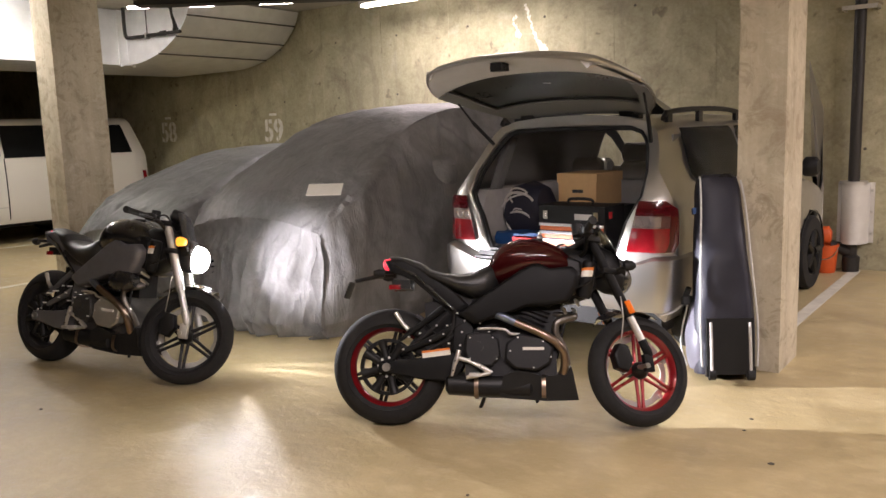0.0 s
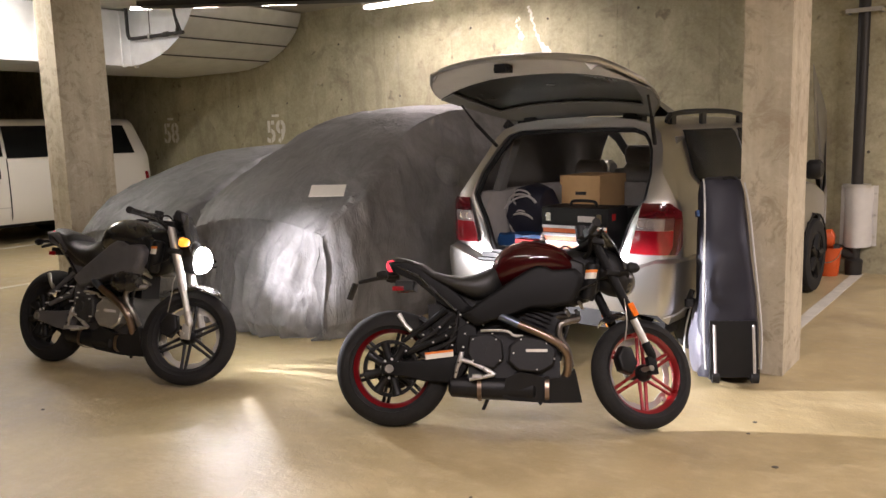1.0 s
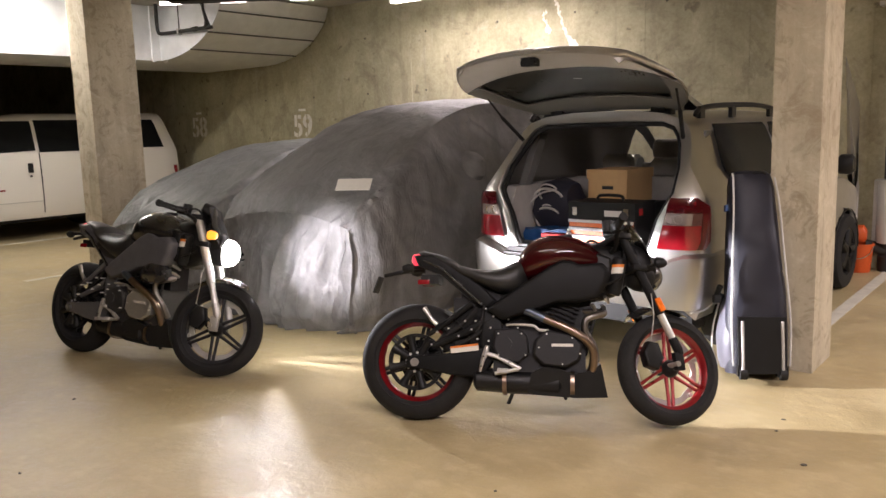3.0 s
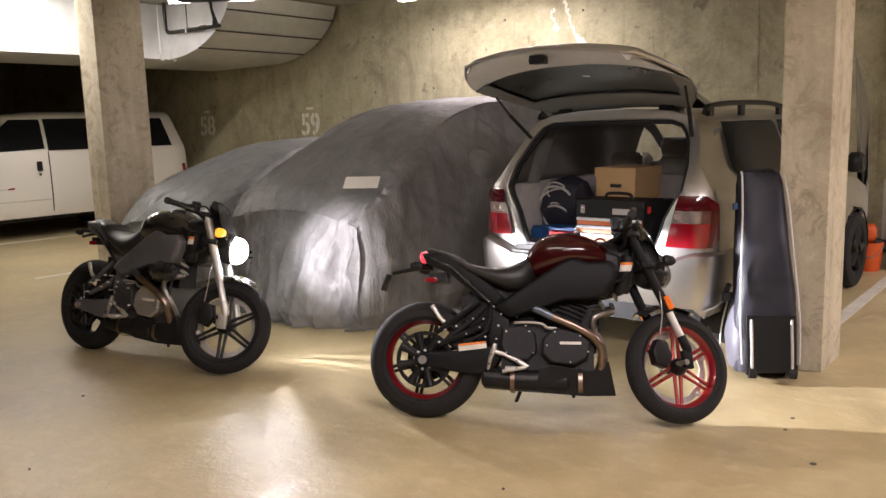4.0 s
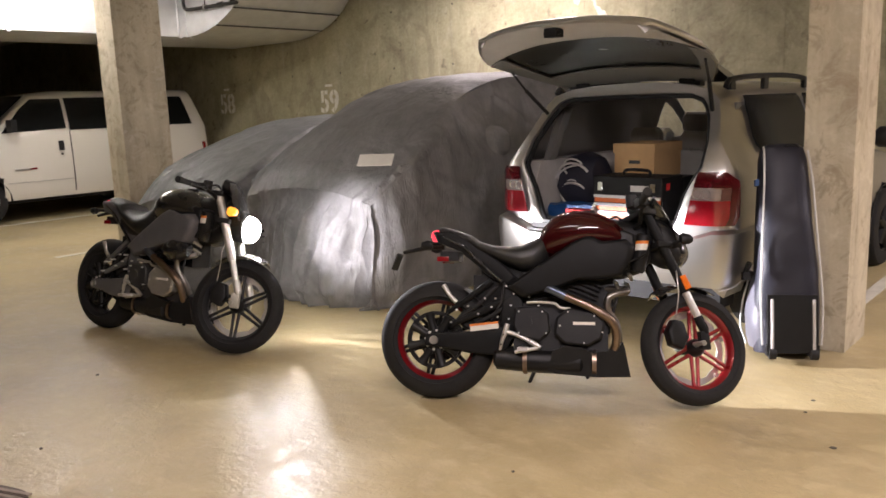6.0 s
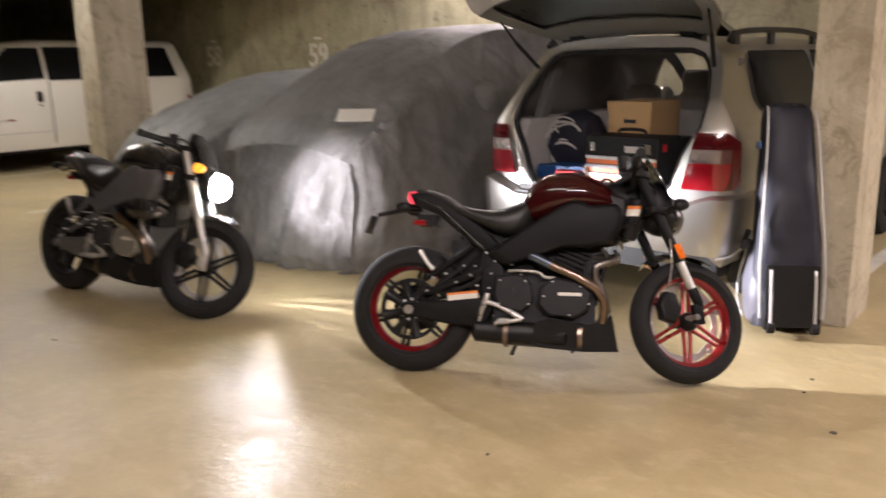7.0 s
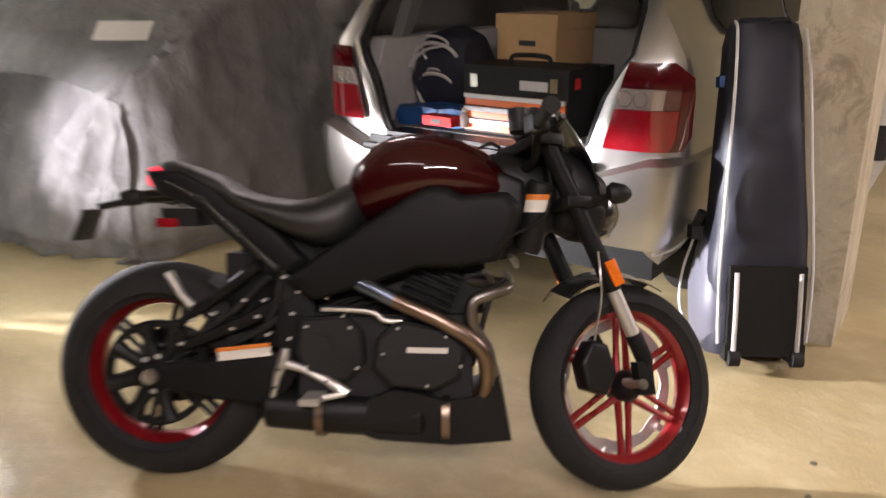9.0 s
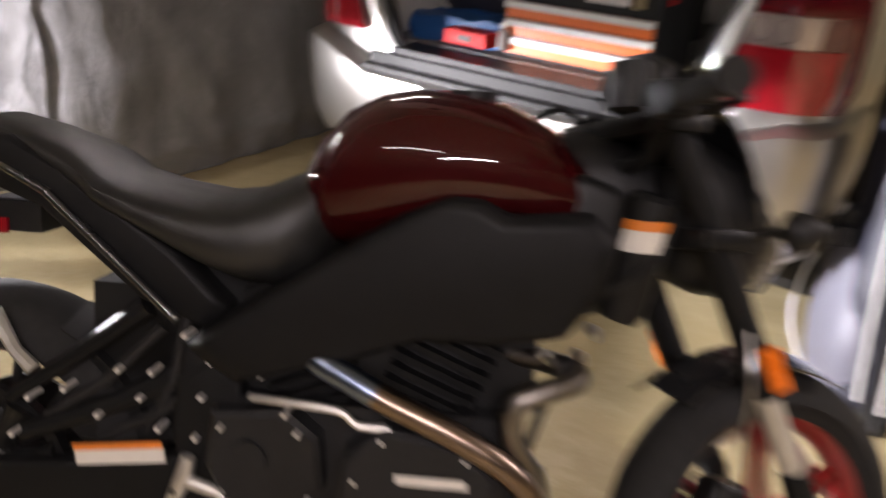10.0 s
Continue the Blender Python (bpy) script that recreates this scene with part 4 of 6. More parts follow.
def road_wheel(parent, c, radius, width, rim_mat, face):
    """Tyre and cast rim with five spokes; face: the sign of x to which it shows."""
    m = Matrix.Translation(c) @ pose(0, 0, 0, 0, 90 * face, 0)
    h = width / 2
    prof = [(radius * 0.62, -h), (radius * 0.8, -h * 1.06), (radius * 0.95, -h * 0.95), (radius, -h * 0.7), (radius, h * 0.7), (radius * 0.95, h * 0.95), (radius * 0.8, h * 1.06), (radius * 0.62, h)]
    tyre = part("wheel", lathe(bmesh.new(), prof, m, 40, closed=True), RUBBER, parent, "black tyre on a cast rim")
    part("rim", lathe(bmesh.new(), [(radius * 0.63, -h * 0.8), (radius * 0.64, h * 0.95), (radius * 0.58, h * 0.9), (radius * 0.55, h * 0.4), (radius * 0.5, -h * 0.3)], m, 36), rim_mat, tyre)
    for k in range(5):
        a = 2 * math.pi * k / 5 + 0.4
        bm = bmesh.new()
        d = Vector((math.cos(a), math.sin(a), 0))
        tube(bm, [m @ (d * 0.05 + Vector((0, 0, h * 0.75))), m @ (d * radius * 0.58 + Vector((0, 0, h * 0.8)))], [0.045, 0.035], 8)
        part("spoke", bm, rim_mat, tyre)
    part("wheel_cap", lathe(bmesh.new(), [(0.075, h * 0.7), (0.07, h * 0.92), (0.02, h * 0.97)], m, 20), rim_mat, tyre)
    return tyre


def suv():
    top = thing("car", Matrix.Translation((XC, 5.4, 0)) @ pose(0, 0, 0, 0, 0, -2.6) @ Matrix.Translation((-XC, -5.4, 0)), "silver sport utility car with its tailgate raised and cargo showing", "car")
    prof = [(0.83, 0.32), (0.85, 0.38), (0.865, 0.45), (0.875, 0.53), (0.88, 0.6), (0.885, 0.68), (0.886, 0.76), (0.886, 0.85), (0.88, 0.95), (0.87, 1.06), (0.855, 1.12), (0.805, 1.28), (0.755, 1.43), (0.715, 1.52), (0.65, 1.58), (0.5, 1.622), (0.25, 1.645), (0.0, 1.65)]
    ring = [(-w, z) for w, z in prof] + [(w, z) for w, z in prof[-2::-1]]
    ys = [5.56, 5.62, 5.68, 5.74, 5.8, 5.86, 5.92, 5.98, 6.04, 6.1, 6.16, 6.22, 6.28, 6.34, 6.4, 6.46, 6.52, 6.58, 6.7, 6.85, 6.95, 7.25, 7.5, 7.6, 7.75, 8.05]
    ys += [8.2 + 0.07 * k for k in range(13)] + [9.2, 9.35, 9.45]

    def place(w, z, y):
        g = 1 - 0.9 * smooth_step(7.55, 8.4, y) if z > 1.02 else 1.0
        zz = 1.02 + (z - 1.02) * g if z > 1.02 else z
        zz -= 0.25 * smooth_step(8.4, 9.45, y) * (1 if z > 0.6 else 0)
        nose = 1 - 0.14 * smooth_step(8.9, 9.45, y)
        shear = 0.33 * smooth_step(1.02, 1.62, z) * (1 - smooth_step(5.5, 6.3, y))
        tail = 1 - 0.08 * (1 - smooth_step(5.56, 6.3, y)) * smooth_step(1.08, 1.3, z)
        return Vector((XC + w * nose * tail, y + shear, zz))

    def rear_y(w, z):
        """Where the tail's skin lies for a place across and up it."""
        return 5.42 + 0.33 * smooth_step(1.02, 1.62, z) + 0.11 * max(0.0, (abs(w) - 0.66) / 0.225) ** 3.4 + 0.02 * (w / 0.88) ** 2
    n = len(ring)
    bm = bmesh.new()
    vs = [[bm.verts.new(place(w, z, y)) for w, z in ring] for y in ys]
    panes = {}
    for j in range(len(ys) - 1):
        for k in range(n - 1):
            z = (ring[k][1] + ring[k + 1][1]) / 2
            y = (ys[j] + ys[j + 1]) / 2
            side = 1 if ring[k][0] > 0 else -1
            glassy = None
            if 1.12 < z < 1.53 and abs(ring[k][0]) > 0.7 and 7.6 < y < 8.05:
                glassy = ("front_door", side)
            if z > 1.5 and abs(ring[k][0] + ring[k + 1][0]) < 1.35 and 7.6 < y < 8.3:
                glassy = ("windscreen", 0)
            wheel_gap = min((y - 6.16) ** 2, (y - 8.6) ** 2) + (z - 0.35) ** 2 < 0.4 ** 2
            if glassy:
                panes.setdefault(glassy, []).append([v.co.copy() for v in (vs[j][k], vs[j][k + 1], vs[j + 1][k + 1], vs[j + 1][k])])
            elif not wheel_gap:
                bm.faces.new((vs[j][k], vs[j][k + 1], vs[j + 1][k + 1], vs[j + 1][k]))
    bm.faces.new([v for v in vs[-1]])
    bmesh.ops.recalc_face_normals(bm, faces=bm.faces)
    bmesh.ops.solidify(bm, geom=bm.faces[:], thickness=0.02)
    part("body", bm, SILVER, top)
    for (nm, side), quads in panes.items():
        bm = bmesh.new()
        for q in quads:
            bm.faces.new([bm.verts.new(p) for p in q])
        bmesh.ops.remove_doubles(bm, verts=bm.verts, dist=0.001)
        pane = part("window", bm, CLEARGLASS, top, "clear window")
        pane.visible_shadow = False
    # dark side windows
    for s in (-1, 1):
        for y_a, y_b in ((5.8, 6.87), (6.92, 7.52)):
            rows = []
            for i in range(13):
                z = 1.17 + 0.37 * i / 12
                half = float(np.interp(z, [p[1] for p in prof], [p[0] for p in prof]))
                trim = 0.07 * max(0.0, abs(2 * i / 12 - 1) - 0.7) / 0.3 + (0.0 if y_a > 6 else 0.13 * (1 - i / 12))
                rows.append([place(s * half, z, y_a + trim + (y_b - y_a - trim) * k / 20) + Vector((s * 0.014, 0, 0)) for k in range(21)])
            pane = part("side_window", sheet(rows, 0.006), PRIVACY, top, "dark tinted side window")
            pane.visible_shadow = False
    # tail skin round the opening
    op_z = [0.705, 0.72, 0.78, 0.86, 0.95, 1.05, 1.12, 1.2, 1.31, 1.45, 1.53, 1.573]
    op_w = [0.44, 0.5, 0.53, 0.555, 0.585, 0.64, 0.68, 0.69, 0.665, 0.615, 0.56, 0.46]
    inner = []
    for w, z in ring:
        sgn = 1 if w >= 0 else -1
        if z <= 0.76:
            zi = 0.705 + (z - 0.32) * 0.17
        else:
            zi = float(np.interp(z, [0.76, 0.95, 1.12, 1.43, 1.58, 1.622, 1.65], [0.781, 0.95, 1.12, 1.42, 1.535, 1.565, 1.573]))
        inner.append((sgn * min(float(np.interp(zi, op_z, op_w)), abs(w) * 0.93), zi))
    rows = []
    for f in (0.0, 0.08, 0.18, 0.3, 0.45, 0.62, 0.8, 0.93, 1.0):
        row = []
        for (w, z), (wi, zi) in zip(ring, inner):
            w_out = w * (1 - 0.08 * smooth_step(1.08, 1.3, z))
            x, zz = w_out + (wi - w_out) * f, z + (zi - z) * f
            row.append(Vector((XC + x, rear_y(x, zz) + (0.012 if f == 1.0 else 0.0), zz)))
        rows.append(row)
    rows.insert(0, [place(w, z, 5.66) * 0.997 + Vector((XC, 5.66, z)) * 0.003 for w, z in ring])
    rows.append([p + Vector((0, 0.07, 0)) for p in rows[-1]])
    part("rear_frame", sheet(rows), SILVER, top, "silver tailgate frame")
    seal = bmesh.new()
    tube(seal, [r + Vector((-0.012 * (1 if r.x > XC else -1), 0.03, -0.012)) for r in rows[-2]], 0.02, 8)
    part("door_seal", seal, BLACKPL, top, "black rubber seal")
    # bumper
    path = [(-0.905, 5.82), (-0.905, 5.68), (-0.902, 5.56), (-0.892, 5.47), (-0.862, 5.405), (-0.79, 5.365), (-0.55, 5.345), (-0.3, 5.335), (0, 5.33)]
    path = path + [(-x, y) for x, y in path[-2::-1]]
    sections = []
    for i, (x, y) in enumerate(path):
        a, b = path[max(i - 1, 0)], path[min(i + 1, len(path) - 1)]
        nrm = Vector((b[1] - a[1], -(b[0] - a[0]))).normalized()
        hip = smooth_step(0.56, 0.7, abs(x))
        z_t = 0.662 + 0.085 * hip
        sec = [(0.16, z_t - 0.01), (0.03, z_t), (-0.005, z_t - 0.02), (-0.012, z_t - 0.07), (-0.004, 0.55), (0.008, 0.46), (0.035, 0.39), (0.16, 0.375)]
        sections.append([(XC + x - nrm.x * d, y - nrm.y * d, z) for d, z in sec])
    bumper = part("bumper", loft(sections), SILVER, top, "silver rear bumper")
    part("bumper_step", boxes(((XC - 0.57, 5.4, 0.655), (XC + 0.57, 5.6, 0.705)), ((XC - 0.57, 5.352, 0.655), (XC + 0.57, 5.41, 0.672))), BLACKPL, bumper, "black scuff strip on the bumper", bevel=0.006)
    # thin bright bar in place of the highlight along the bumper's corner
    part("lip_highlight", bar(spline([(XC + 0.912, 5.7, 0.5), (XC + 0.912, 5.6, 0.44), (XC + 0.885, 5.5, 0.395), (XC + 0.83, 5.41, 0.378)], 5), 0.006, 8), BRIGHTALU, bumper, "bright bar put in for the highlight on the bumper corner")
    # black skirt, carried lower to put in the shadow under the car
    part("shade_skirt", boxes(((XC - 0.8, 5.5, 0.24), (XC + 0.8, 5.7, 0.43))), BLACKPL, bumper, bevel=0.02)
    # tail lamps
    for s in (-1, 1):
        def lens(z0, z1, f0, f1, proud):
            rows = []
            for k in range(7):
                z = z0 + (z1 - z0) * k / 6
                t = (z - 0.77) / 0.33
                w0, w1 = 0.592 + 0.085 * t, 0.884 - 0.07 * (max(0, t - 0.75) / 0.25) ** 2.2 - 0.02 * max(0, 0.12 - t) / 0.12
                row = []
                for i in range(11):
                    w = w0 + (w1 - w0) * (f0 + (f1 - f0) * i / 10)
                    row.append((XC + s * (w + proud * 0.4), rear_y(w, z) - proud, z))
                rows.append(row)
            return sheet(rows, 0.012)
        lampob = part("tail_lamp", lens(0.772, 0.925, 0, 0.86, 0.02), REDLENS, top, "red and clear tail lamp")
        part("upper_lens", lens(1.003, 1.094, 0, 0.86, 0.02), DEEPRED, lampob, "dark red upper lens")
        part("clear_lens", lens(0.927, 1.001, 0.0, 0.68, 0.018), CLEARLENS, lampob, "clear reversing lens")
        part("indicator_lens", lens(0.927, 1.001, 0.685, 0.86, 0.018), SMOKELENS, lampob, "smoked indicator lens")
        part("lens_border", lens(0.772, 1.094, 0.865, 1.0, 0.016), DEEPRED, lampob, "dark red wrap-round border")
        for f in (0.18, 0.45):
            w, z = 0.64 + 0.22 * f, 0.964
            cup = pose(XC + s * w, rear_y(w, z) - 0.02, z, 90)
            part("reflector_cup", lathe(bmesh.new(), [(0.004, 0.0), (0.02, 0.004), (0.027, 0.014), (0.029, 0.014), (0.022, -0.002), (0.004, -0.004)], cup, 18), CHROME, lampob, "bright reflector cup")
    # roof rails
    for s in (-1, 1):
        bm = bmesh.new()
        tube(bm, spline([(XC + s * 0.65, 5.84, 1.6), (XC + s * 0.65, 5.92, 1.645), (XC + s * 0.655, 6.3, 1.668), (XC + s * 0.655, 7.0, 1.665), (XC + s * 0.65, 7.6, 1.6)], 6), 0.018, 8)
        for y in (5.92, 6.45, 7.2):
            box(bm, (XC + s * 0.652 - 0.014, y - 0.035, 1.58), (XC + s * 0.652 + 0.014, y + 0.035, 1.66))
        part("roof_rail", bm, BLACKPL, top, "black roof rail")
        # mirror
        bm = body_loft([(0, 1.12, 1.24, 0.08), (0.03, 1.1, 1.27, 0.09), (0.1, 1.1, 1.27, 0.08), (0.13, 1.13, 1.24, 0.06)], 14, 3)
        bmesh.ops.transform(bm, matrix=pose(XC + s * 0.92, 8.12, -0.02, 0, 0, 0 if s > 0 else 180), verts=bm.verts)
        part("door_mirror", bm, SILVER if s < 0 else BLACKPL, top)
    for x, y, face in ((XC + 0.80, 6.16, 1), (XC - 0.80, 6.16, -1), (XC + 0.80, 8.6, 1), (XC - 0.80, 8.6, -1)):
        # front rims are darkened only so that they do not show bright
        road_wheel(top, (x, y, 0.345), 0.345, 0.22, ALU if y < 7 else SATIN, face)
        rows = []
        for k in range(11):
            a = math.pi * k / 10
            rows.append([(x - face * 0.16, y + 0.41 * math.cos(a), 0.34 + 0.4 * math.sin(a)), (x + face * 0.095, y + 0.41 * math.cos(a), 0.34 + 0.4 * math.sin(a))])
        part("wheel_arch", sheet(rows, 0.01), BLACKPL, top)
    # underside and exhaust
    part("underbody", boxes(((XC - 0.68, 5.55, 0.3), (XC + 0.68, 9.3, 0.5))), BLACKPL, top, bevel=0.03)
    part("side_sill", boxes(((XC + 0.6, 6.55, 0.3), (XC + 0.87, 8.2, 0.42)), ((XC - 0.87, 6.55, 0.3), (XC - 0.6, 8.2, 0.42))), BLACKPL, top, bevel=0.02)
    # cargo bay
    part("cargo_floor", boxes(((XC - 0.66, 5.56, 0.7), (XC + 0.66, 6.75, 0.725))), GREYFAB, top, "grey carpeted cargo floor", bevel=0.006)
    part("load_sill", boxes(((XC - 0.5, 5.43, 0.69), (XC + 0.5, 5.57, 0.723))), BLACKPL, top, "black load sill", bevel=0.01)
    for s in (-1, 1):
        bm = prism([(5.55, 0.72), (6.75, 0.72), (6.75, 1.12), (5.62, 1.12), (5.55, 0.95)], "x", XC + s * 0.64, XC + s * 0.78)
        part("cargo_side_trim", bm, GREYTRIM, top, "grey plastic cargo trim", bevel=0.012)
        bm = prism([(5.93, 1.5), (5.72, 1.12), (5.8, 1.12), (6.03, 1.5)], "x", XC + s * 0.63, XC + s * 0.69)
        part("pillar_trim", bm, GATEGREY, top)
    part("headliner", boxes(((XC - 0.6, 5.98, 1.575), (XC + 0.6, 7.6, 1.59))), GREYTRIM, top)
    # rear seat backs with head rests, front seats beyond
    for x, w in ((-0.42, 0.4), (0.2, 0.78)):
        bm = body_loft([(-w / 2, 0.72, 1.14, 0.06), (-w / 2 + 0.04, 0.7, 1.17, 0.09), (w / 2 - 0.04, 0.7, 1.17, 0.09), (w / 2, 0.72, 1.14, 0.06)], 16, 4)
        bmesh.ops.transform(bm, matrix=pose(XC + x, 6.72, 0, -8, 0, 0), verts=bm.verts)
        part("rear_seat_back", bm, SEATFAB, top, "grey cloth seat back")
    for x in (-0.44, 0.0, 0.42):
        bm = body_loft([(-0.13, 1.2, 1.3, 0.035), (-0.1, 1.18, 1.33, 0.055), (0.1, 1.18, 1.33, 0.055), (0.13, 1.2, 1.3, 0.035)], 14, 3)
        bmesh.ops.translate(bm, vec=(XC + x, 6.8, -0.02 if x else -0.05), verts=bm.verts)
        tube(bm, [(XC + x - 0.05, 6.8, 1.1), (XC + x - 0.05, 6.8, 1.2)], 0.006, 6)
        tube(bm, [(XC + x + 0.05, 6.8, 1.1), (XC + x + 0.05, 6.8, 1.2)], 0.006, 6)
        part("head_rest", bm, SEATFAB, top)
    for x in (-0.38, 0.38):
        bm = body_loft([(-0.24, 0.7, 1.1, 0.06), (-0.2, 0.65, 1.2, 0.09), (0.2, 0.65, 1.2, 0.09), (0.24, 0.7, 1.1, 0.06)], 14, 3.5)
        bmesh.ops.translate(bm, vec=(XC + x, 7.55, 0), verts=bm.verts)
        part("front_seat", bm, SEATFAB, top)
        bm = body_loft([(-0.13, 1.25, 1.38, 0.04), (-0.1, 1.22, 1.41, 0.06), (0.1, 1.22, 1.41, 0.06), (0.13, 1.25, 1.38, 0.04)], 14, 3)
        bmesh.ops.translate(bm, vec=(XC + x, 7.6, 0), verts=bm.verts)
        part("front_head_rest", bm, SEATFAB, top)
    # the raised tailgate, from the hinge to the free edge: run, y, z on the centre line, droop at the sides, half width, bow
    runs = [0, 0.15, 0.35, 0.55, 0.68, 0.82, 0.94, 1]
    gy, gz = [5.84, 5.72, 5.53, 5.33, 5.22, 5.06, 4.95, 4.93], [1.665, 1.735, 1.825, 1.905, 1.94, 1.975, 1.998, 1.99]
    gd, gw = [0.02, 0.05, 0.085, 0.115, 0.12, 0.09, 0.055, 0.05], [0.56, 0.65, 0.74, 0.795, 0.80, 0.72, 0.62, 0.59]
    us = [-1, -0.97, -0.93, -0.86, -0.75, -0.6, -0.4, -0.2, 0, 0.2, 0.4, 0.6, 0.75, 0.86, 0.93, 0.97, 1]

    def gate_row(v, lift, inset=0.0):
        y, z, d, w = (float(np.interp(v, runs, a)) for a in (gy, gz, gd, gw))
        return [Vector((XC + u * (w - inset), y - 0.075 * min(1.0, v * 1.1) * (1 - u * u), z + lift - d * abs(u) ** 2.5)) for u in us]
    gvs = [k / 20 for k in range(21)]
    rows = [gate_row(v, 0.055 * min(1.0, (1 - v) / 0.18 + 0.25) * min(1.0, v / 0.06 + 0.3)) for v in gvs]
    for r in rows:
        for u, p in zip(us, r):
            p.z -= 0.05 * max(0.0, abs(u) - 0.9) / 0.1
    gate = part("tailgate", sheet(rows, 0.008), SILVER, top, "silver tailgate, raised")
    # inner panel as a frame round the glass
    bm = bmesh.new()
    gv = [[bm.verts.new(p + Vector((0, 0, -0.014 * smooth_step(0.62, 0.68, v) * (1 - smooth_step(0.93, 1.0, v))))) for p in gate_row(v, 0.0, 0.012)] for v in gvs]
    glass_q, band_q = [], []
    for i in range(20):
        v = (gvs[i] + gvs[i + 1]) / 2
        for k in range(len(us) - 1):
            q = (gv[i][k], gv[i][k + 1], gv[i + 1][k + 1], gv[i + 1][k])
            if 0.2 < v < 0.65 and abs(us[k] + us[k + 1]) / 2 < 0.82:
                glass_q.append([Vector(p.co) + Vector((0, 0, 0.014)) for p in q])
            else:
                (bm.faces.new(q) if v < 0.64 else band_q.append([Vector(p.co) for p in q]))
    bmesh.ops.recalc_face_normals(bm, faces=bm.faces)
    bmesh.ops.solidify(bm, geom=bm.faces[:], thickness=0.01)
    part("inner_panel", bm, GATEGREY, gate, "grey inner trim")
    bm = bmesh.new()
    for q in band_q:
        bm.faces.new([bm.verts.new(p) for p in q])
    bmesh.ops.remove_doubles(bm, verts=bm.verts, dist=0.002)
    part("lower_trim", bm, GATETRIM, gate, "pale lower trim band")
    bm = bmesh.new()
    for q in glass_q:
        bm.faces.new([bm.verts.new(p) for p in q])
    bmesh.ops.remove_doubles(bm, verts=bm.verts, dist=0.002)
    part("rear_window", bm, DULLGLASS, gate, "dark rear window glass")
    lip = [gate_row(v, 0.012)[0] for v in gvs[14:]] + gate_row(1.0, 0.012)[1:-1] + [gate_row(v, 0.012)[-1] for v in gvs[:13:-1]]
    part("gate_lip", bar(lip, 0.012, 8), SILVER, gate, "rolled silver edge")
    part("gate_latch", boxes(((XC - 0.05, 4.87, 1.925), (XC + 0.035, 4.95, 1.978)), ((XC - 0.065, 4.885, 1.94), (XC + 0.05, 4.905, 1.958))), BLACKPL, gate, "black latch", bevel=0.006)
    part("glass_tab", boxes(((XC + 0.02, 5.36, 1.862), (XC + 0.04, 5.45, 1.866))), GATETRIM, gate, "pale tab on the glass")
    part("hinge_bar", boxes(((XC - 0.5, 5.79, 1.612), (XC + 0.5, 5.86, 1.64))), BLACKPL, gate, bevel=0.008)
    for s in (-1, 1):
        bm = bmesh.new()
        tube(bm, [(XC + s * 0.63, 5.7, 1.46), (XC + s * 0.69, 5.52, 1.63)], 0.014, 8)
        tube(bm, [(XC + s * 0.69, 5.52, 1.63), (XC + s * 0.72, 5.4, 1.76)], 0.008, 8)
        part("gas_strut", bm, BLACKPL, gate, "black gas strut")
        part("hinge", boxes(((XC + s * 0.4 - 0.05, 5.8, 1.6), (XC + s * 0.4 + 0.05, 5.92, 1.665))), BLACKPL, gate, bevel=0.006)
    return top


DULLGLASS = simple("dusty_dark_glass", (0.035, 0.036, 0.033), 0.3, vary=0.2, spec=0.35)
DEEPRED = simple("dark_red_lens", (0.07, 0.003, 0.006), 0.1, vary=0.2, coat=1.0)
SMOKELENS = simple("smoked_lens", (0.13, 0.06, 0.055), 0.12, 0.3, grain=30, vary=0.4, coat=1.0)
GREYTRIM = simple("grey_moulded_trim", (0.48, 0.465, 0.44), 0.6, grain=150, vary=0.1)
GATETRIM = simple("pale_grey_trim", (0.55, 0.54, 0.53), 0.45, grain=100, vary=0.1)
GATEGREY = simple("mid_grey_gate_trim", (0.17, 0.168, 0.16), 0.5, grain=110, vary=0.12)
PRIVACY = simple("privacy_tinted_glass", (0.010, 0.011, 0.011), 0.08, vary=0.1, spec=0.1, alpha=0.8)
CLEARGLASS = simple("windscreen_glass", (0.03, 0.035, 0.033), 0.05, vary=0.1, alpha=0.3)
suv()


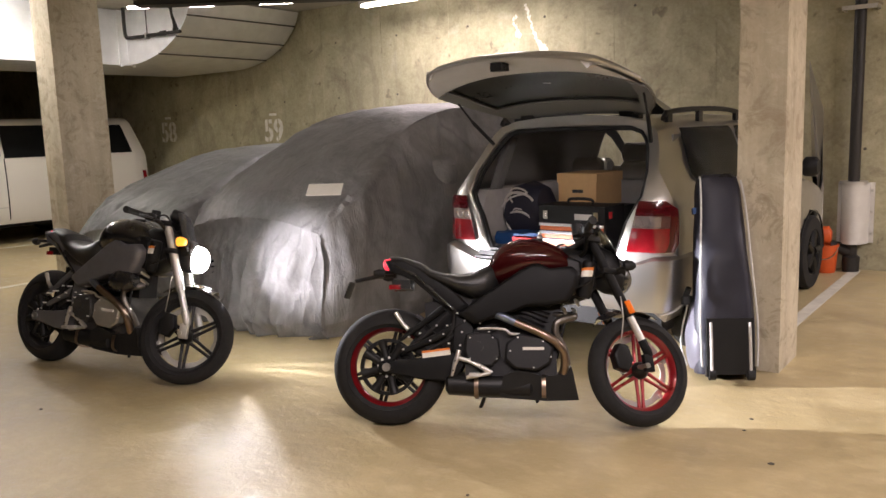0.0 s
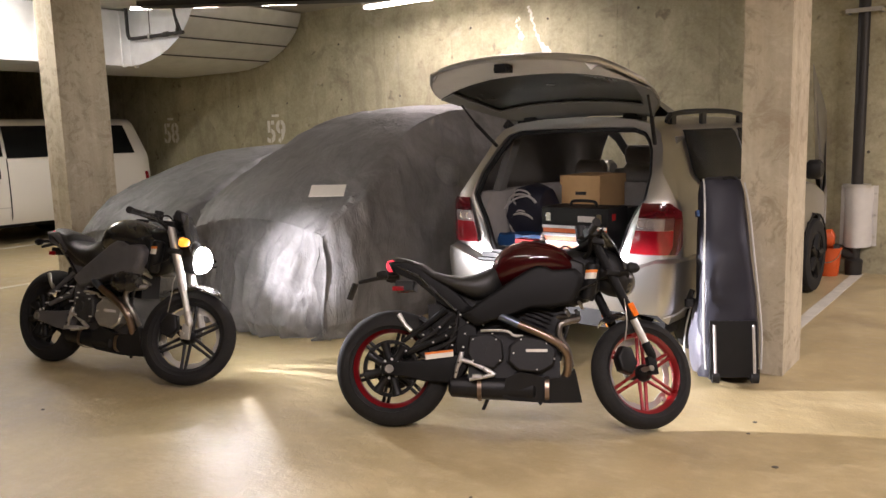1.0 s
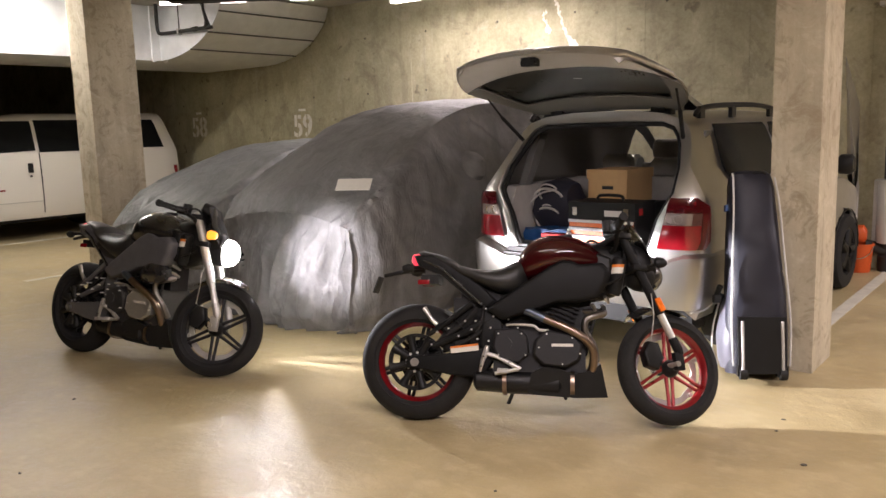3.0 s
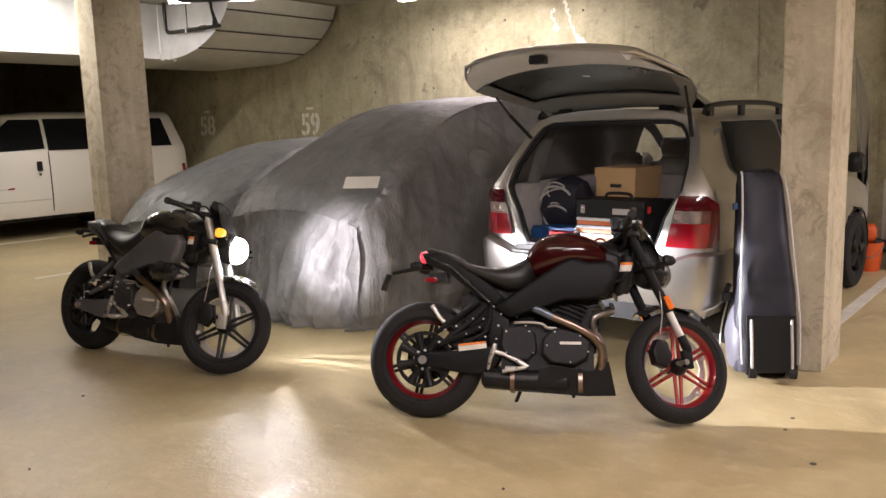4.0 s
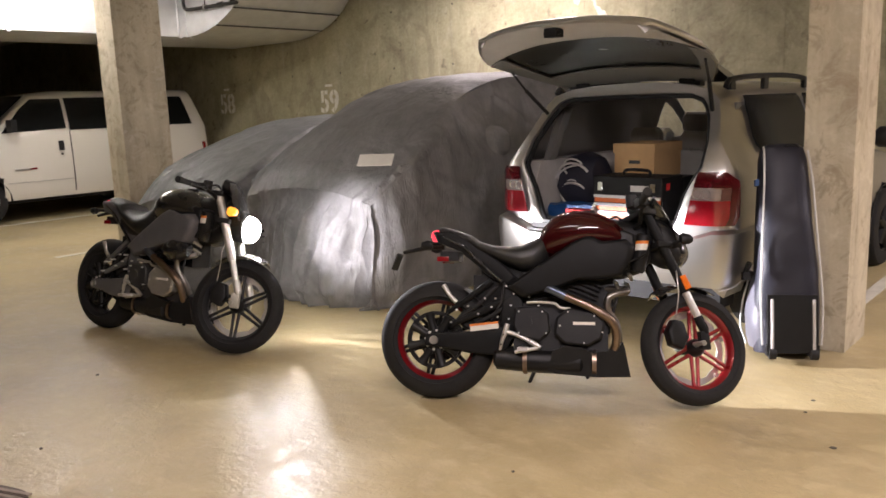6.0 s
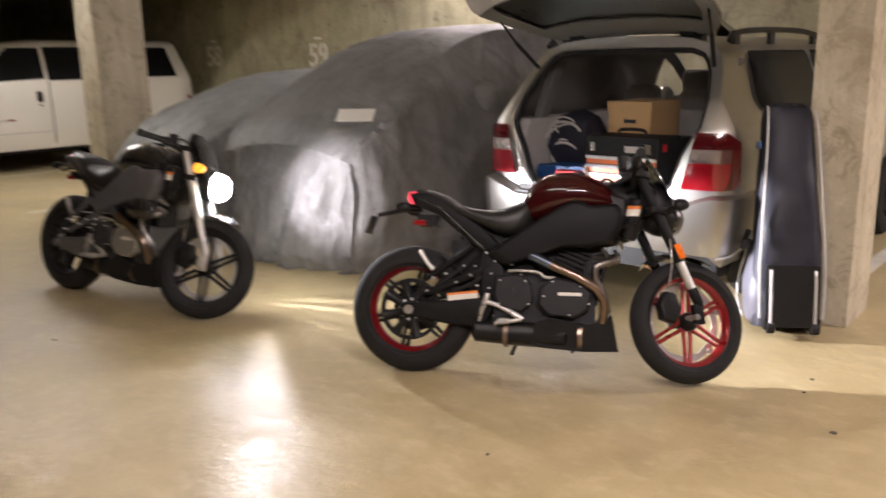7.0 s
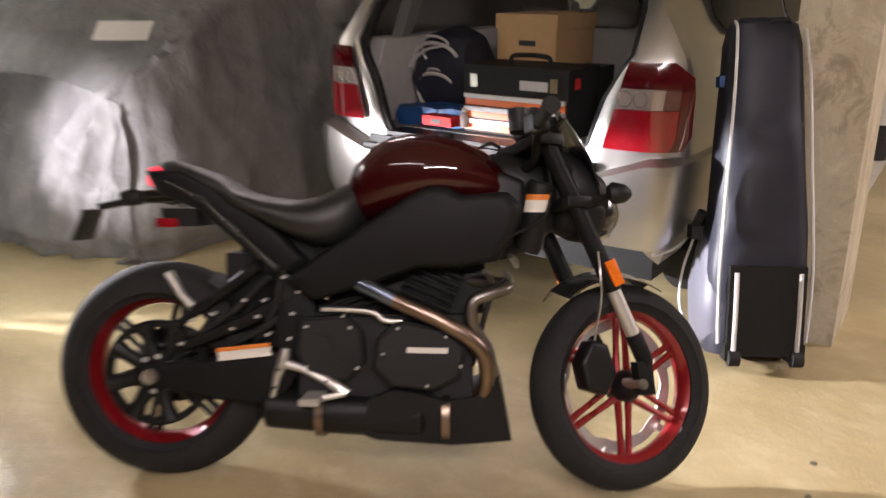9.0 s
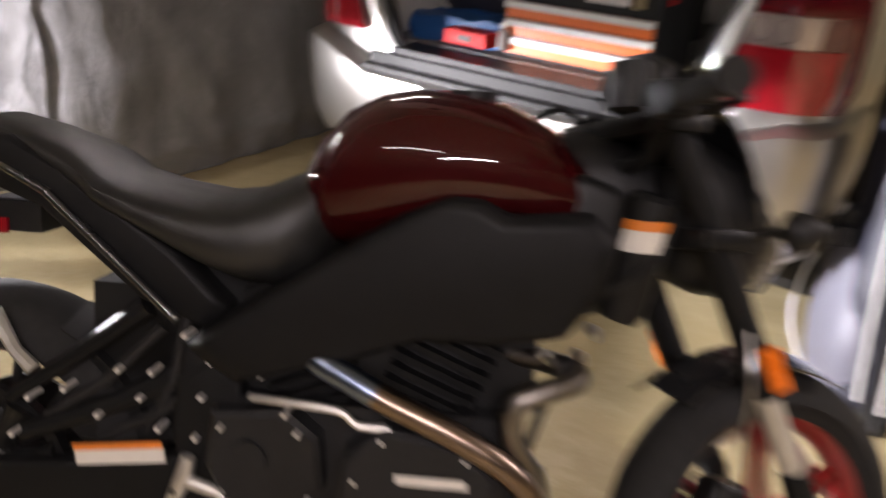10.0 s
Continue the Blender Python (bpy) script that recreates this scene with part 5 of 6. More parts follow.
# ---- cars under covers ----
def covered(label, xc, hw, ys, tops, roof, belt, mat, seed, hem, folds=()):
    """A cover over a car: rings across x along y, with folds, a front and a back curtain and a hem on the floor. roof: y where it starts to narrow,
    is full, starts to end, has ended, and its share of the width."""
    ny, nu = 170, 280
    top = thing("covered_car", Matrix.Identity(4), label, "covered car", "covered cars")
    y_a, y_b = ys[0], ys[-1]
    rows = []
    for j in range(ny + 1):
        y = y_a + (y_b - y_a) * j / ny
        h = sum(float(np.interp(y + d, ys, tops)) for d in [k * min(0.06, 0.02 + 0.12 * (y - y_a)) for k in range(-3, 4)]) / 7
        full = smooth_step(roof[0], roof[1], y) * (1 - smooth_step(roof[2], roof[3], y))
        nose = 1 - 0.17 * (1 - min(1.0, (y - y_a) / 0.5)) ** 2.2 - 0.13 * smooth_step(y_b - 0.4, y_b, y)
        edge = hw * nose * (0.86 * (1 - full) + roof[4] * full)
        z_e = h - 0.05 - 0.03 * (1 - full)
        belt_z = min(z_e - 0.05, belt)
        row = []
        for k in range(nu + 1):
            u = 2 * k / nu - 1
            s = 1 if u > 0 else -1
            a = abs(u)
            if a < 0.4:
                w = edge * a / 0.4
                z = h + (z_e - h) * (a / 0.4) ** 2.4
            elif a < 0.58:
                q = (a - 0.4) / 0.18
                w = edge + (hw * nose - edge) * (q * full + math.sin(q * math.pi / 2) * (1 - full))
                z = z_e + (belt_z - z_e) * (q * full + (1 - math.cos(q * math.pi / 2)) * (1 - full))
            else:
                q = (a - 0.58) / 0.42
                z = belt_z * (1 - q)
                w = hw * nose * (1 + 0.03 * math.sin(q * math.pi) - hem * q)
                w -= 0.07 * max(0.0, q - 0.86) / 0.14
                w += noise.noise((y * 3.1 + seed, s * 5.0, q * 0.5)) * 0.07 * q + noise.noise((y * 8 + seed, s * 3.0, q)) * 0.02 * (0.3 + q)
            row.append(Vector((xc + s * w, y, max(z, 0.006))))
        rows.append(row)

    def curtain(base, d, shift):
        out = []
        for q in [i / 44 for i in range(44, 0, -1)]:
            r = []
            for p in base:
                e = abs(p.x - xc) / hw
                bow = -0.09 * max(0.0, q - 0.86) / 0.14 + 0.13 * math.sin(min(1.0, q * 2.4) * math.pi / 2) * (1 - 0.75 * e * e) - 0.16 * e ** 3 + 0.05 * q
                f = noise.noise((p.x * 3.0 + shift, q * 0.9, 1.3)) * 0.09 * (0.35 + q) - abs(noise.noise((p.x * 6 + shift + q, q * 1.6, 4.0))) * 0.1 * (0.4 + q)
                f += 0.035 * abs(noise.noise((p.x * 15 + shift + 2.5 * noise.noise((p.x * 3, q * 3, 2.0)), q * 1.7, 9.0))) * min(1.0, 0.3 + 1.5 * q)
                f -= 0.05 * max(0.0, 0.3 - abs(noise.noise((p.x * 9 + shift + q * 1.8, q * 1.2, 7.0)))) * (0.5 + q)
                ease = smooth_step(0.0, 0.28, q)
                r.append(Vector((xc + (p.x - xc) * (1 - 0.05 * q), p.y + d * (bow * ease + f * ease), max(p.z * (1 - q), 0.006))))
            out.append(r)
        return out
    allrows = curtain(rows[0], -1, seed) + rows + curtain(rows[-1], 1, seed + 9)[::-1]
    bm = sheet(allrows)
    bmesh.ops.recalc_face_normals(bm, faces=bm.faces)
    bm.normal_update()
    for v in bm.verts:
        p = v.co
        c1 = noise.noise((p.x * 1.9 + seed, p.y * 1.9, p.z * 1.3)) * 0.028
        c2 = -abs(noise.noise((p.x * 3.4 + p.z * 1.5, p.y * 3.0 + seed, p.z * 2.0))) * 0.05
        c3 = -abs(noise.noise((p.x * 9 + p.y * 4, p.y * 6 + seed, p.z * 3.0))) * 0.01
        c4 = abs(noise.noise((p.x * 13 - p.y * 7, p.y * 9 + p.z * 5 + seed, p.z * 6 - p.x * 3))) * 0.012 * max(0.0, noise.noise((p.x * 1.3, p.y * 1.3 + seed, p.z)) + 0.25)
        v.co += v.normal * (c1 + c2 + c3 + c4) * min(1.0, p.z / 0.08) * (1 - 0.6 * abs(v.normal.z))
        for a, b, lift, wide in folds:
            a, b = Vector(a), Vector(b)
            run = b - a
            t = max(0.0, min(1.0, (p - a).dot(run) / run.length_squared))
            d = (p - a - run * t).length / (wide * (0.5 + t))
            if d < 3:
                v.co += v.normal * lift * (math.exp(-d * d) - 0.45 * math.exp(-(d - 1.3) ** 2)) * (1 - 0.5 * t)
        v.co.z = max(v.co.z, 0.004)
    bm.verts.ensure_lookup_table()
    nc, nr = nu + 1, len(allrows)
    edge = bmesh.new()
    for ids in (range(0, nc), range((nr - 1) * nc, nr * nc), range(0, nr * nc, nc), range(nc - 1, nr * nc, nc)):
        tube(edge, [bm.verts[i].co + Vector((0, 0, 0.006)) for i in ids][::2], 0.009, 6)
    part("cover", bm, mat, top)
    part("hem", edge, mat, top, "elastic hem")
    return top


cover_a = covered("dark grey fabric cover over a parked car", -4.66, 0.9, [4.84, 4.9, 5.0, 5.15, 5.3, 5.5, 5.85, 6.15, 6.5, 7.0, 7.6, 8.4, 9.0, 9.3], [0.9, 1.02, 1.12, 1.19, 1.28, 1.4, 1.58, 1.715, 1.81, 1.85, 1.865, 1.83, 1.5, 1.1],
                  (5.2, 6.3, 8.4, 9.0, 0.72), 1.12, COVER_A, 3.0, 0.03,
                  [((-3.92, 4.95, 1.14), (-4.3, 4.74, 0.3), 0.03, 0.045), ((-3.95, 4.9, 1.1), (-4.08, 4.76, 0.15), 0.03, 0.04), ((-3.9, 4.95, 1.12), (-3.87, 4.95, 0.2), 0.03, 0.05),
                   ((-3.85, 5.02, 1.1), (-3.76, 5.5, 0.35), 0.028, 0.05), ((-3.85, 5.05, 1.12), (-3.76, 6.0, 0.8), 0.025, 0.045), ((-3.95, 5.0, 1.16), (-4.7, 4.86, 0.95), 0.007, 0.05),
                   ((-3.9, 5.1, 1.17), (-5.2, 5.5, 1.25), 0.018, 0.045), ((-3.95, 5.3, 1.2), (-4.9, 6.1, 1.5), 0.016, 0.05), ((-5.3, 5.9, 1.35), (-4.0, 6.5, 1.68), 0.02, 0.05),
                   ((-3.98, 6.45, 1.68), (-3.8, 7.4, 0.9), 0.03, 0.06), ((-4.0, 6.5, 1.7), (-3.78, 6.0, 0.6), 0.028, 0.06), ((-4.5, 4.78, 1.0), (-4.6, 4.7, 0.2), 0.03, 0.05),
                   ((-5.45, 4.95, 1.0), (-5.4, 4.85, 0.15), 0.026, 0.035), ((-5.2, 4.86, 1.05), (-5.25, 4.76, 0.1), 0.028, 0.03), ((-5.0, 4.82, 1.05), (-4.93, 4.7, 0.1), 0.028, 0.035), ((-4.75, 4.8, 1.05), (-4.8, 4.68, 0.12), 0.025, 0.03),
                   ((-4.3, 4.82, 1.08), (-4.42, 4.72, 0.1), 0.026, 0.03), ((-4.0, 4.92, 1.12), (-4.2, 4.76, 0.5), 0.024, 0.028), ((-5.3, 6.2, 1.68), (-4.1, 7.3, 1.84), 0.014, 0.05), ((-5.4, 5.6, 1.35), (-5.0, 6.6, 1.78), 0.018, 0.045), ((-5.3, 7.2, 1.84), (-4.0, 7.0, 1.8), 0.012, 0.05)])
for s in (1, -1):
    bm = body_loft([(0, 1.12, 1.36, 0.14), (0.05, 1.08, 1.35, 0.15), (0.11, 1.1, 1.32, 0.12), (0.15, 1.14, 1.28, 0.06)], 16, 2.2)
    bmesh.ops.transform(bm, matrix=pose(-4.66 + s * 0.78, 6.35, 0, 0, 0, 0 if s > 0 else 180), verts=bm.verts)
    part("mirror_bulge", bm, COVER_A, cover_a)
bm = bmesh.new()
box(bm, (-0.135, -0.062, 0), (0.135, 0.062, 0.003), pose(-3.895, 4.925, 1.165, 40, 0, 28))
tagged(part("paper_card", bm, WHITELBL), "plain white card lying on the car cover", "card")
covered("pale grey fabric cover over a parked low car", -7.3, 0.82, [5.2, 5.3, 5.6, 6.0, 6.55, 6.9, 7.3, 7.7, 8.5, 9.0, 9.4], [0.64, 0.82, 1.02, 1.2, 1.375, 1.45, 1.48, 1.48, 1.46, 1.25, 0.9],
        (5.7, 7.0, 8.4, 9.0, 0.72), 0.92, COVER_B, 14.0, 0.02,
        [((-7.6, 5.2, 0.85), (-6.6, 7.2, 1.3), 0.03, 0.05), ((-8.0, 5.3, 0.85), (-7.0, 7.4, 1.4), 0.028, 0.05), ((-7.2, 5.1, 0.82), (-6.5, 6.4, 1.0), 0.025, 0.045), ((-7.9, 5.8, 1.05), (-7.3, 7.6, 1.46), 0.025, 0.05)])


# ---- white van ----
def van():
    top = thing("van", Matrix.Identity(4), "white passenger van with dark windows, parked", "van")
    xs = -12.52
    xc, hw = xs - 0.98, 0.98
    prof = [(0.92, 0.34), (0.97, 0.45), (0.98, 0.7), (0.98, 1.0), (0.965, 1.3), (0.955, 1.38), (0.9, 1.62), (0.855, 1.8), (0.8, 1.9), (0.68, 1.97), (0.3, 2.0), (0.0, 2.005)]
    ring = [(-w, z) for w, z in prof] + [(w, z) for w, z in prof[-2::-1]]
    ys = [4.3, 4.45, 4.7, 4.95, 5.2, 5.55, 5.85, 6.1, 6.6, 6.66, 7.0, 7.75, 7.81, 8.2, 8.85, 9.0, 9.1, 9.16]

    def place(w, z, y):
        zz = z
        if z > 1.1:
            g = smooth_step(5.3, 6.15, y + (z - 1.3) * 0.0)
            hood = 1.12 + 0.22 * smooth_step(4.3, 5.5, y)
            zz = min(z, hood + (2.02 - hood) * min(1, max(0, (y - 5.45) / 0.75)))
        k = 1 - 0.08 * smooth_step(9.0, 9.16, y) - 0.1 * smooth_step(4.6, 4.3, y)
        rake = -0.2 * smooth_step(1.2, 2.0, z) * smooth_step(8.6, 9.16, y)
        return Vector((xc + w * k, y + rake, zz))
    bm = bmesh.new()
    vs = [[bm.verts.new(place(w, z, y)) for w, z in ring] for y in ys]
    for j in range(len(ys) - 1):
        for k in range(len(ring) - 1):
            z, y = (ring[k][1] + ring[k + 1][1]) / 2, (ys[j] + ys[j + 1]) / 2
            if z < 0.62 and (4.95 < y < 5.55 or 7.81 < y < 8.5):
                continue
            bm.faces.new((vs[j][k], vs[j][k + 1], vs[j + 1][k + 1], vs[j + 1][k]))
    bm.faces.new(vs[-1])
    bm.faces.new(vs[0][::-1])
    body = part("body", bm, VANWHITE, top)

    def side_x(z):
        return xc + float(np.interp(z, [p[1] for p in prof[:9]], [p[0] for p in prof[:9]]))

    def pane(outline, mat, name, label, proud=0.006):
        z_lo, z_hi = min(z for y, z in outline), max(z for y, z in outline)
        rows = []
        for i in range(13):
            z = z_lo + (z_hi - z_lo) * i / 12
            cuts = []
            for (ya, za), (yb, zb) in zip(outline, outline[1:] + outline[:1]):
                if za != zb and min(za, zb) - 1e-6 <= z <= max(za, zb) + 1e-6:
                    cuts.append(ya + (yb - ya) * (z - za) / (zb - za))
            rows.append([Vector((side_x(z) + proud, min(cuts) + (max(cuts) - min(cuts)) * k / 4, z)) for k in range(5)])
        return part(name, sheet(rows, 0.012), mat, top, label)
    pane([(5.6, 1.36), (6.58, 1.37), (6.58, 1.86), (6.12, 1.86), (5.93, 1.72)], TINT, "front_window", "dark side window")
    pane([(6.64, 1.37), (7.72, 1.37), (7.72, 1.87), (6.64, 1.87)], TINT, "middle_window", "dark side window")
    pane([(7.86, 1.38), (8.84, 1.38), (8.72, 1.86), (7.86, 1.86)], TINT, "rear_side_window", "dark side window")
    for y in (6.63, 7.76):
        pane([(y - 0.006, 0.42), (y + 0.006, 0.42), (y + 0.006, 1.36), (y - 0.006, 1.36)], BLACKPL, "door_seam", "", 0.002)
    # grey strip that draws the shade line of the side crease
    pane([(5.6, 0.6), (6.62, 0.6), (6.62, 0.612), (5.6, 0.612)], GREYTRIM, "crease_shade", "", 0.003)
    pane([(6.42, 1.06), (6.5, 1.06), (6.5, 1.21), (6.42, 1.21)], BLACKPL, "door_handle", "black door handle", 0.03)
    pane([(6.45, 0.99), (6.48, 0.99), (6.48, 1.02), (6.45, 1.02)], BLACKPL, "door_lock", "", 0.008)
    pane([(5.72, 0.79), (5.95, 0.795), (5.95, 0.815), (5.72, 0.81)], STEEL, "badge_bar", "", 0.006)
    pane([(5.95, 0.795), (6.05, 0.797), (6.05, 0.825), (5.95, 0.815)], REDLENS, "badge_bar", "red badge bar", 0.006)
    pane([(9.04, 0.72), (9.1, 0.72), (9.06, 1.05), (9.0, 1.05)], REDLENS, "tail_lamp", "red tail lamp", 0.012)
    # windscreen
    rows = [[(xc + u * (0.84 - 0.1 * f), 5.44 + 0.62 * f - 0.05 * (1 - u * u), 1.38 + 0.5 * f + 0.03) for u in (-1, -0.7, -0.35, 0, 0.35, 0.7, 1)] for f in (0, 0.25, 0.5, 0.75, 1)]
    part("windscreen", sheet(rows, 0.01), TINT, top, "dark windscreen")
    part("front_bumper", boxes(((xc - 0.95, 4.18, 0.4), (xc + 0.95, 4.5, 0.68))), GREYTRIM, top, bevel=0.03)
    part("rear_bumper", boxes(((xc - 0.93, 9.08, 0.42), (xc + 0.93, 9.26, 0.64))), GREYTRIM, top, bevel=0.03)
    part("underbody", boxes(((xc - 0.8, 4.5, 0.28), (xc + 0.8, 9.0, 0.4))), BLACKPL, top, bevel=0.02)
    bm = bmesh.new()
    tube(bm, [(xs - 0.02, 5.75, 1.4), (xs + 0.08, 5.72, 1.44)], 0.02, 8)
    box(bm, (xs + 0.05, 5.66, 1.38), (xs + 0.25, 5.74, 1.56))
    part("door_mirror", bm, BLACKPL, top, bevel=0.01)
    for x, y, face in ((xs - 0.13, 5.25, 1), (xs - 1.83, 5.25, -1), (xs - 0.13, 8.14, 1), (xs - 1.83, 8.14, -1)):
        road_wheel(top, (x, y, 0.345), 0.345, 0.2, ALU, face)
        rows = []
        for k in range(11):
            a = math.pi * k / 10
            rows.append([(x - face * 0.14, y + 0.4 * math.cos(a), 0.34 + 0.4 * math.sin(a)), (x + face * 0.125, y + 0.4 * math.cos(a), 0.34 + 0.4 * math.sin(a))])
        part("wheel_arch", sheet(rows, 0.01), BLACKPL, top)
    return top


van()

# ---- cargo in the car ----


MATGREY = simple("dirty_grey_rubber", (0.12, 0.095, 0.075), 0.8, grain=30, vary=0.25)
MATRIB = simple("worn_rubber_rib", (0.3, 0.25, 0.2), 0.8, grain=30, vary=0.25)
CHESTBLK = simple("powder_coated_black", (0.008, 0.008, 0.008), 0.6, grain=120, vary=0.2, spec=0.25)


def cargo():
    # tool chest with three drawers under a lift-up lid
    chest = thing("tool_chest", pose(-2.185, 5.74, 0.727, 0, 0, -2.6), "black steel tool chest with orange and white drawers", "tool chest")
    part("chest_body", boxes(((-0.26, -0.13, 0), (0.26, 0.15, 0.19))), CHESTBLK, chest, bevel=0.004)
    part("chest_lid", boxes(((-0.262, -0.135, 0.19), (0.262, 0.152, 0.3))), CHESTBLK, chest, bevel=0.008)
    for k in range(3):
        z = 0.012 + k * 0.056
        d = part("drawer", boxes(((-0.25, -0.14, z), (0.25, -0.125, z + 0.05))), DRAWER_ORANGE, chest, "orange drawer front", bevel=0.002)
        part("drawer_pull", boxes(((-0.252, -0.15, z + 0.031), (0.252, -0.138, z + 0.05))), ENAMEL, d, "white drawer pull", bevel=0.002)
    for x in (-0.2, 0.2):
        part("latch", boxes(((x - 0.018, -0.15, 0.205), (x + 0.018, -0.132, 0.262))), CHROME, chest, "chrome latch", bevel=0.003)
    part("name_plate", boxes(((0.03, -0.139, 0.205), (0.165, -0.134, 0.245))), GREYTRIM, chest, "plain grey plate", bevel=0.001)
    part("warning_label", boxes(((0.262, -0.08, 0.215), (0.264, -0.03, 0.26))), REDBOX, chest, "red label")
    bm = bmesh.new()
    tube(bm, spline([(-0.1, 0, 0.3), (-0.08, 0, 0.335), (0.08, 0, 0.335), (0.1, 0, 0.3)], 5), 0.011, 8)
    part("handle", bm, BLACKPL, chest)
    # cardboard box on a crate behind it
    crate = thing("storage_crate", pose(-2.33, 6.24, 0.727, 0, 0, -2.6), "dark plastic crate under a cardboard box", "crate")
    part("crate_body", boxes(((-0.27, -0.17, 0), (0.27, 0.17, 0.25))), BLACKPL, crate, bevel=0.01)
    cb = thing("cardboard_box", pose(-2.345, 6.22, 0.981, 0, 0, -2.6), "brown cardboard storage box with hand hole and lid", "box")
    bm = boxes(((-0.16, -0.2, 0), (0.16, 0.2, 0.19)))
    part("box_body", bm, KRAFT, cb, bevel=0.004)
    part("box_lid", boxes(((-0.168, -0.208, 0.175), (0.168, 0.208, 0.245))), KRAFT, cb, "cardboard lid", bevel=0.004)
    # solid black plate, in place of the shaded inside of the hole
    part("hand_hole", boxes(((-0.04, -0.2035, 0.1), (0.05, -0.1985, 0.125))), BLACKPL, cb, "dark hand hole", bevel=0.003)
    # pressure washer like machine and bags at the left side
    gear = thing("helmet_bag", pose(-2.72, 5.98, 0.727), "dark blue and grey sports bag with pale curved panels", "bag")
    bm = body_loft([(-0.17, 0.0, 0.3, 0.12), (-0.14, 0.0, 0.4, 0.16), (0.0, 0.0, 0.44, 0.17), (0.13, 0.0, 0.4, 0.15), (0.17, 0.02, 0.28, 0.1)], 22, 2.6)
    for v in bm.verts:
        v.co += Vector((1, 1, 0.6)) * noise.noise(v.co * 7) * 0.02
    part("bag_body", bm, NAVY, gear)
    for z, r, w in ((0.27, 0.13, 0.01), (0.14, 0.11, 0.009), (0.34, 0.08, 0.007), (0.2, 0.06, 0.006)):
        bm = bmesh.new()
        pts = [(-0.03 + r * math.cos(a), -0.172 + 0.03 * math.cos(a) ** 2, z + r * 0.75 * math.sin(a)) for a in [radians(d) for d in range(20, 240, 18)]]
        tube(bm, pts, w, 8)
        part("bag_panel", bm, GREYTRIM, gear, "pale curved panel")
    bm = bmesh.new()
    tube(bm, spline([(-0.2, -0.1, 0.02), (-0.21, -0.14, 0.2), (-0.1, -0.16, 0.32), (0.05, -0.17, 0.36)], 6), 0.008, 6)
    part("hose", bm, GATETRIM, gear, "pale hose")
    for nm, lo, hi, mat, lab, p in (("folded_bag", (-0.17, -0.09, 0), (0.17, 0.09, 0.085), BLUEBAG, "bright blue folded nylon bag", pose(-2.66, 5.72, 0.727, 0, 0, 5)),):
        bm = boxes((lo, hi))
        bmesh.ops.subdivide_edges(bm, edges=bm.edges, cuts=7, use_grid_fill=True)
        for v in bm.verts:
            v.co += Vector((noise.noise(v.co * 12), noise.noise(v.co * 12 + Vector((3, 1, 0))), noise.noise(v.co * 14 + Vector((0, 5, 0))) * 0.7)) * 0.02
            v.co.z = max(0, v.co.z)
        ob = part(nm, bm, mat)
        ob.matrix_world = p
        tagged(ob, lab, "bag")
    small = thing("red_case", pose(-2.56, 5.585, 0.747, 0, 0, -6), "small red plastic case on the load floor", "case")
    part("case_body", boxes(((-0.085, -0.03, 0), (0.085, 0.04, 0.045))), REDBOX, small, bevel=0.005)
    part("case_clasp", boxes(((-0.03, -0.034, 0.012), (0.03, -0.029, 0.032))), BLACKPL, small, bevel=0.001)
    jar = thing("clear_bottle", pose(-2.44, 5.6, 0.747), "small clear plastic bottle with white cap", "bottle")
    part("bottle_body", lathe(bmesh.new(), [(0.02, 0), (0.022, 0.01), (0.022, 0.055), (0.01, 0.07)], Matrix.Identity(4), 16), CLEARLENS, jar)
    part("bottle_cap", lathe(bmesh.new(), [(0.012, 0.07), (0.012, 0.085)], Matrix.Identity(4), 14), WHITELBL, jar)


cargo()


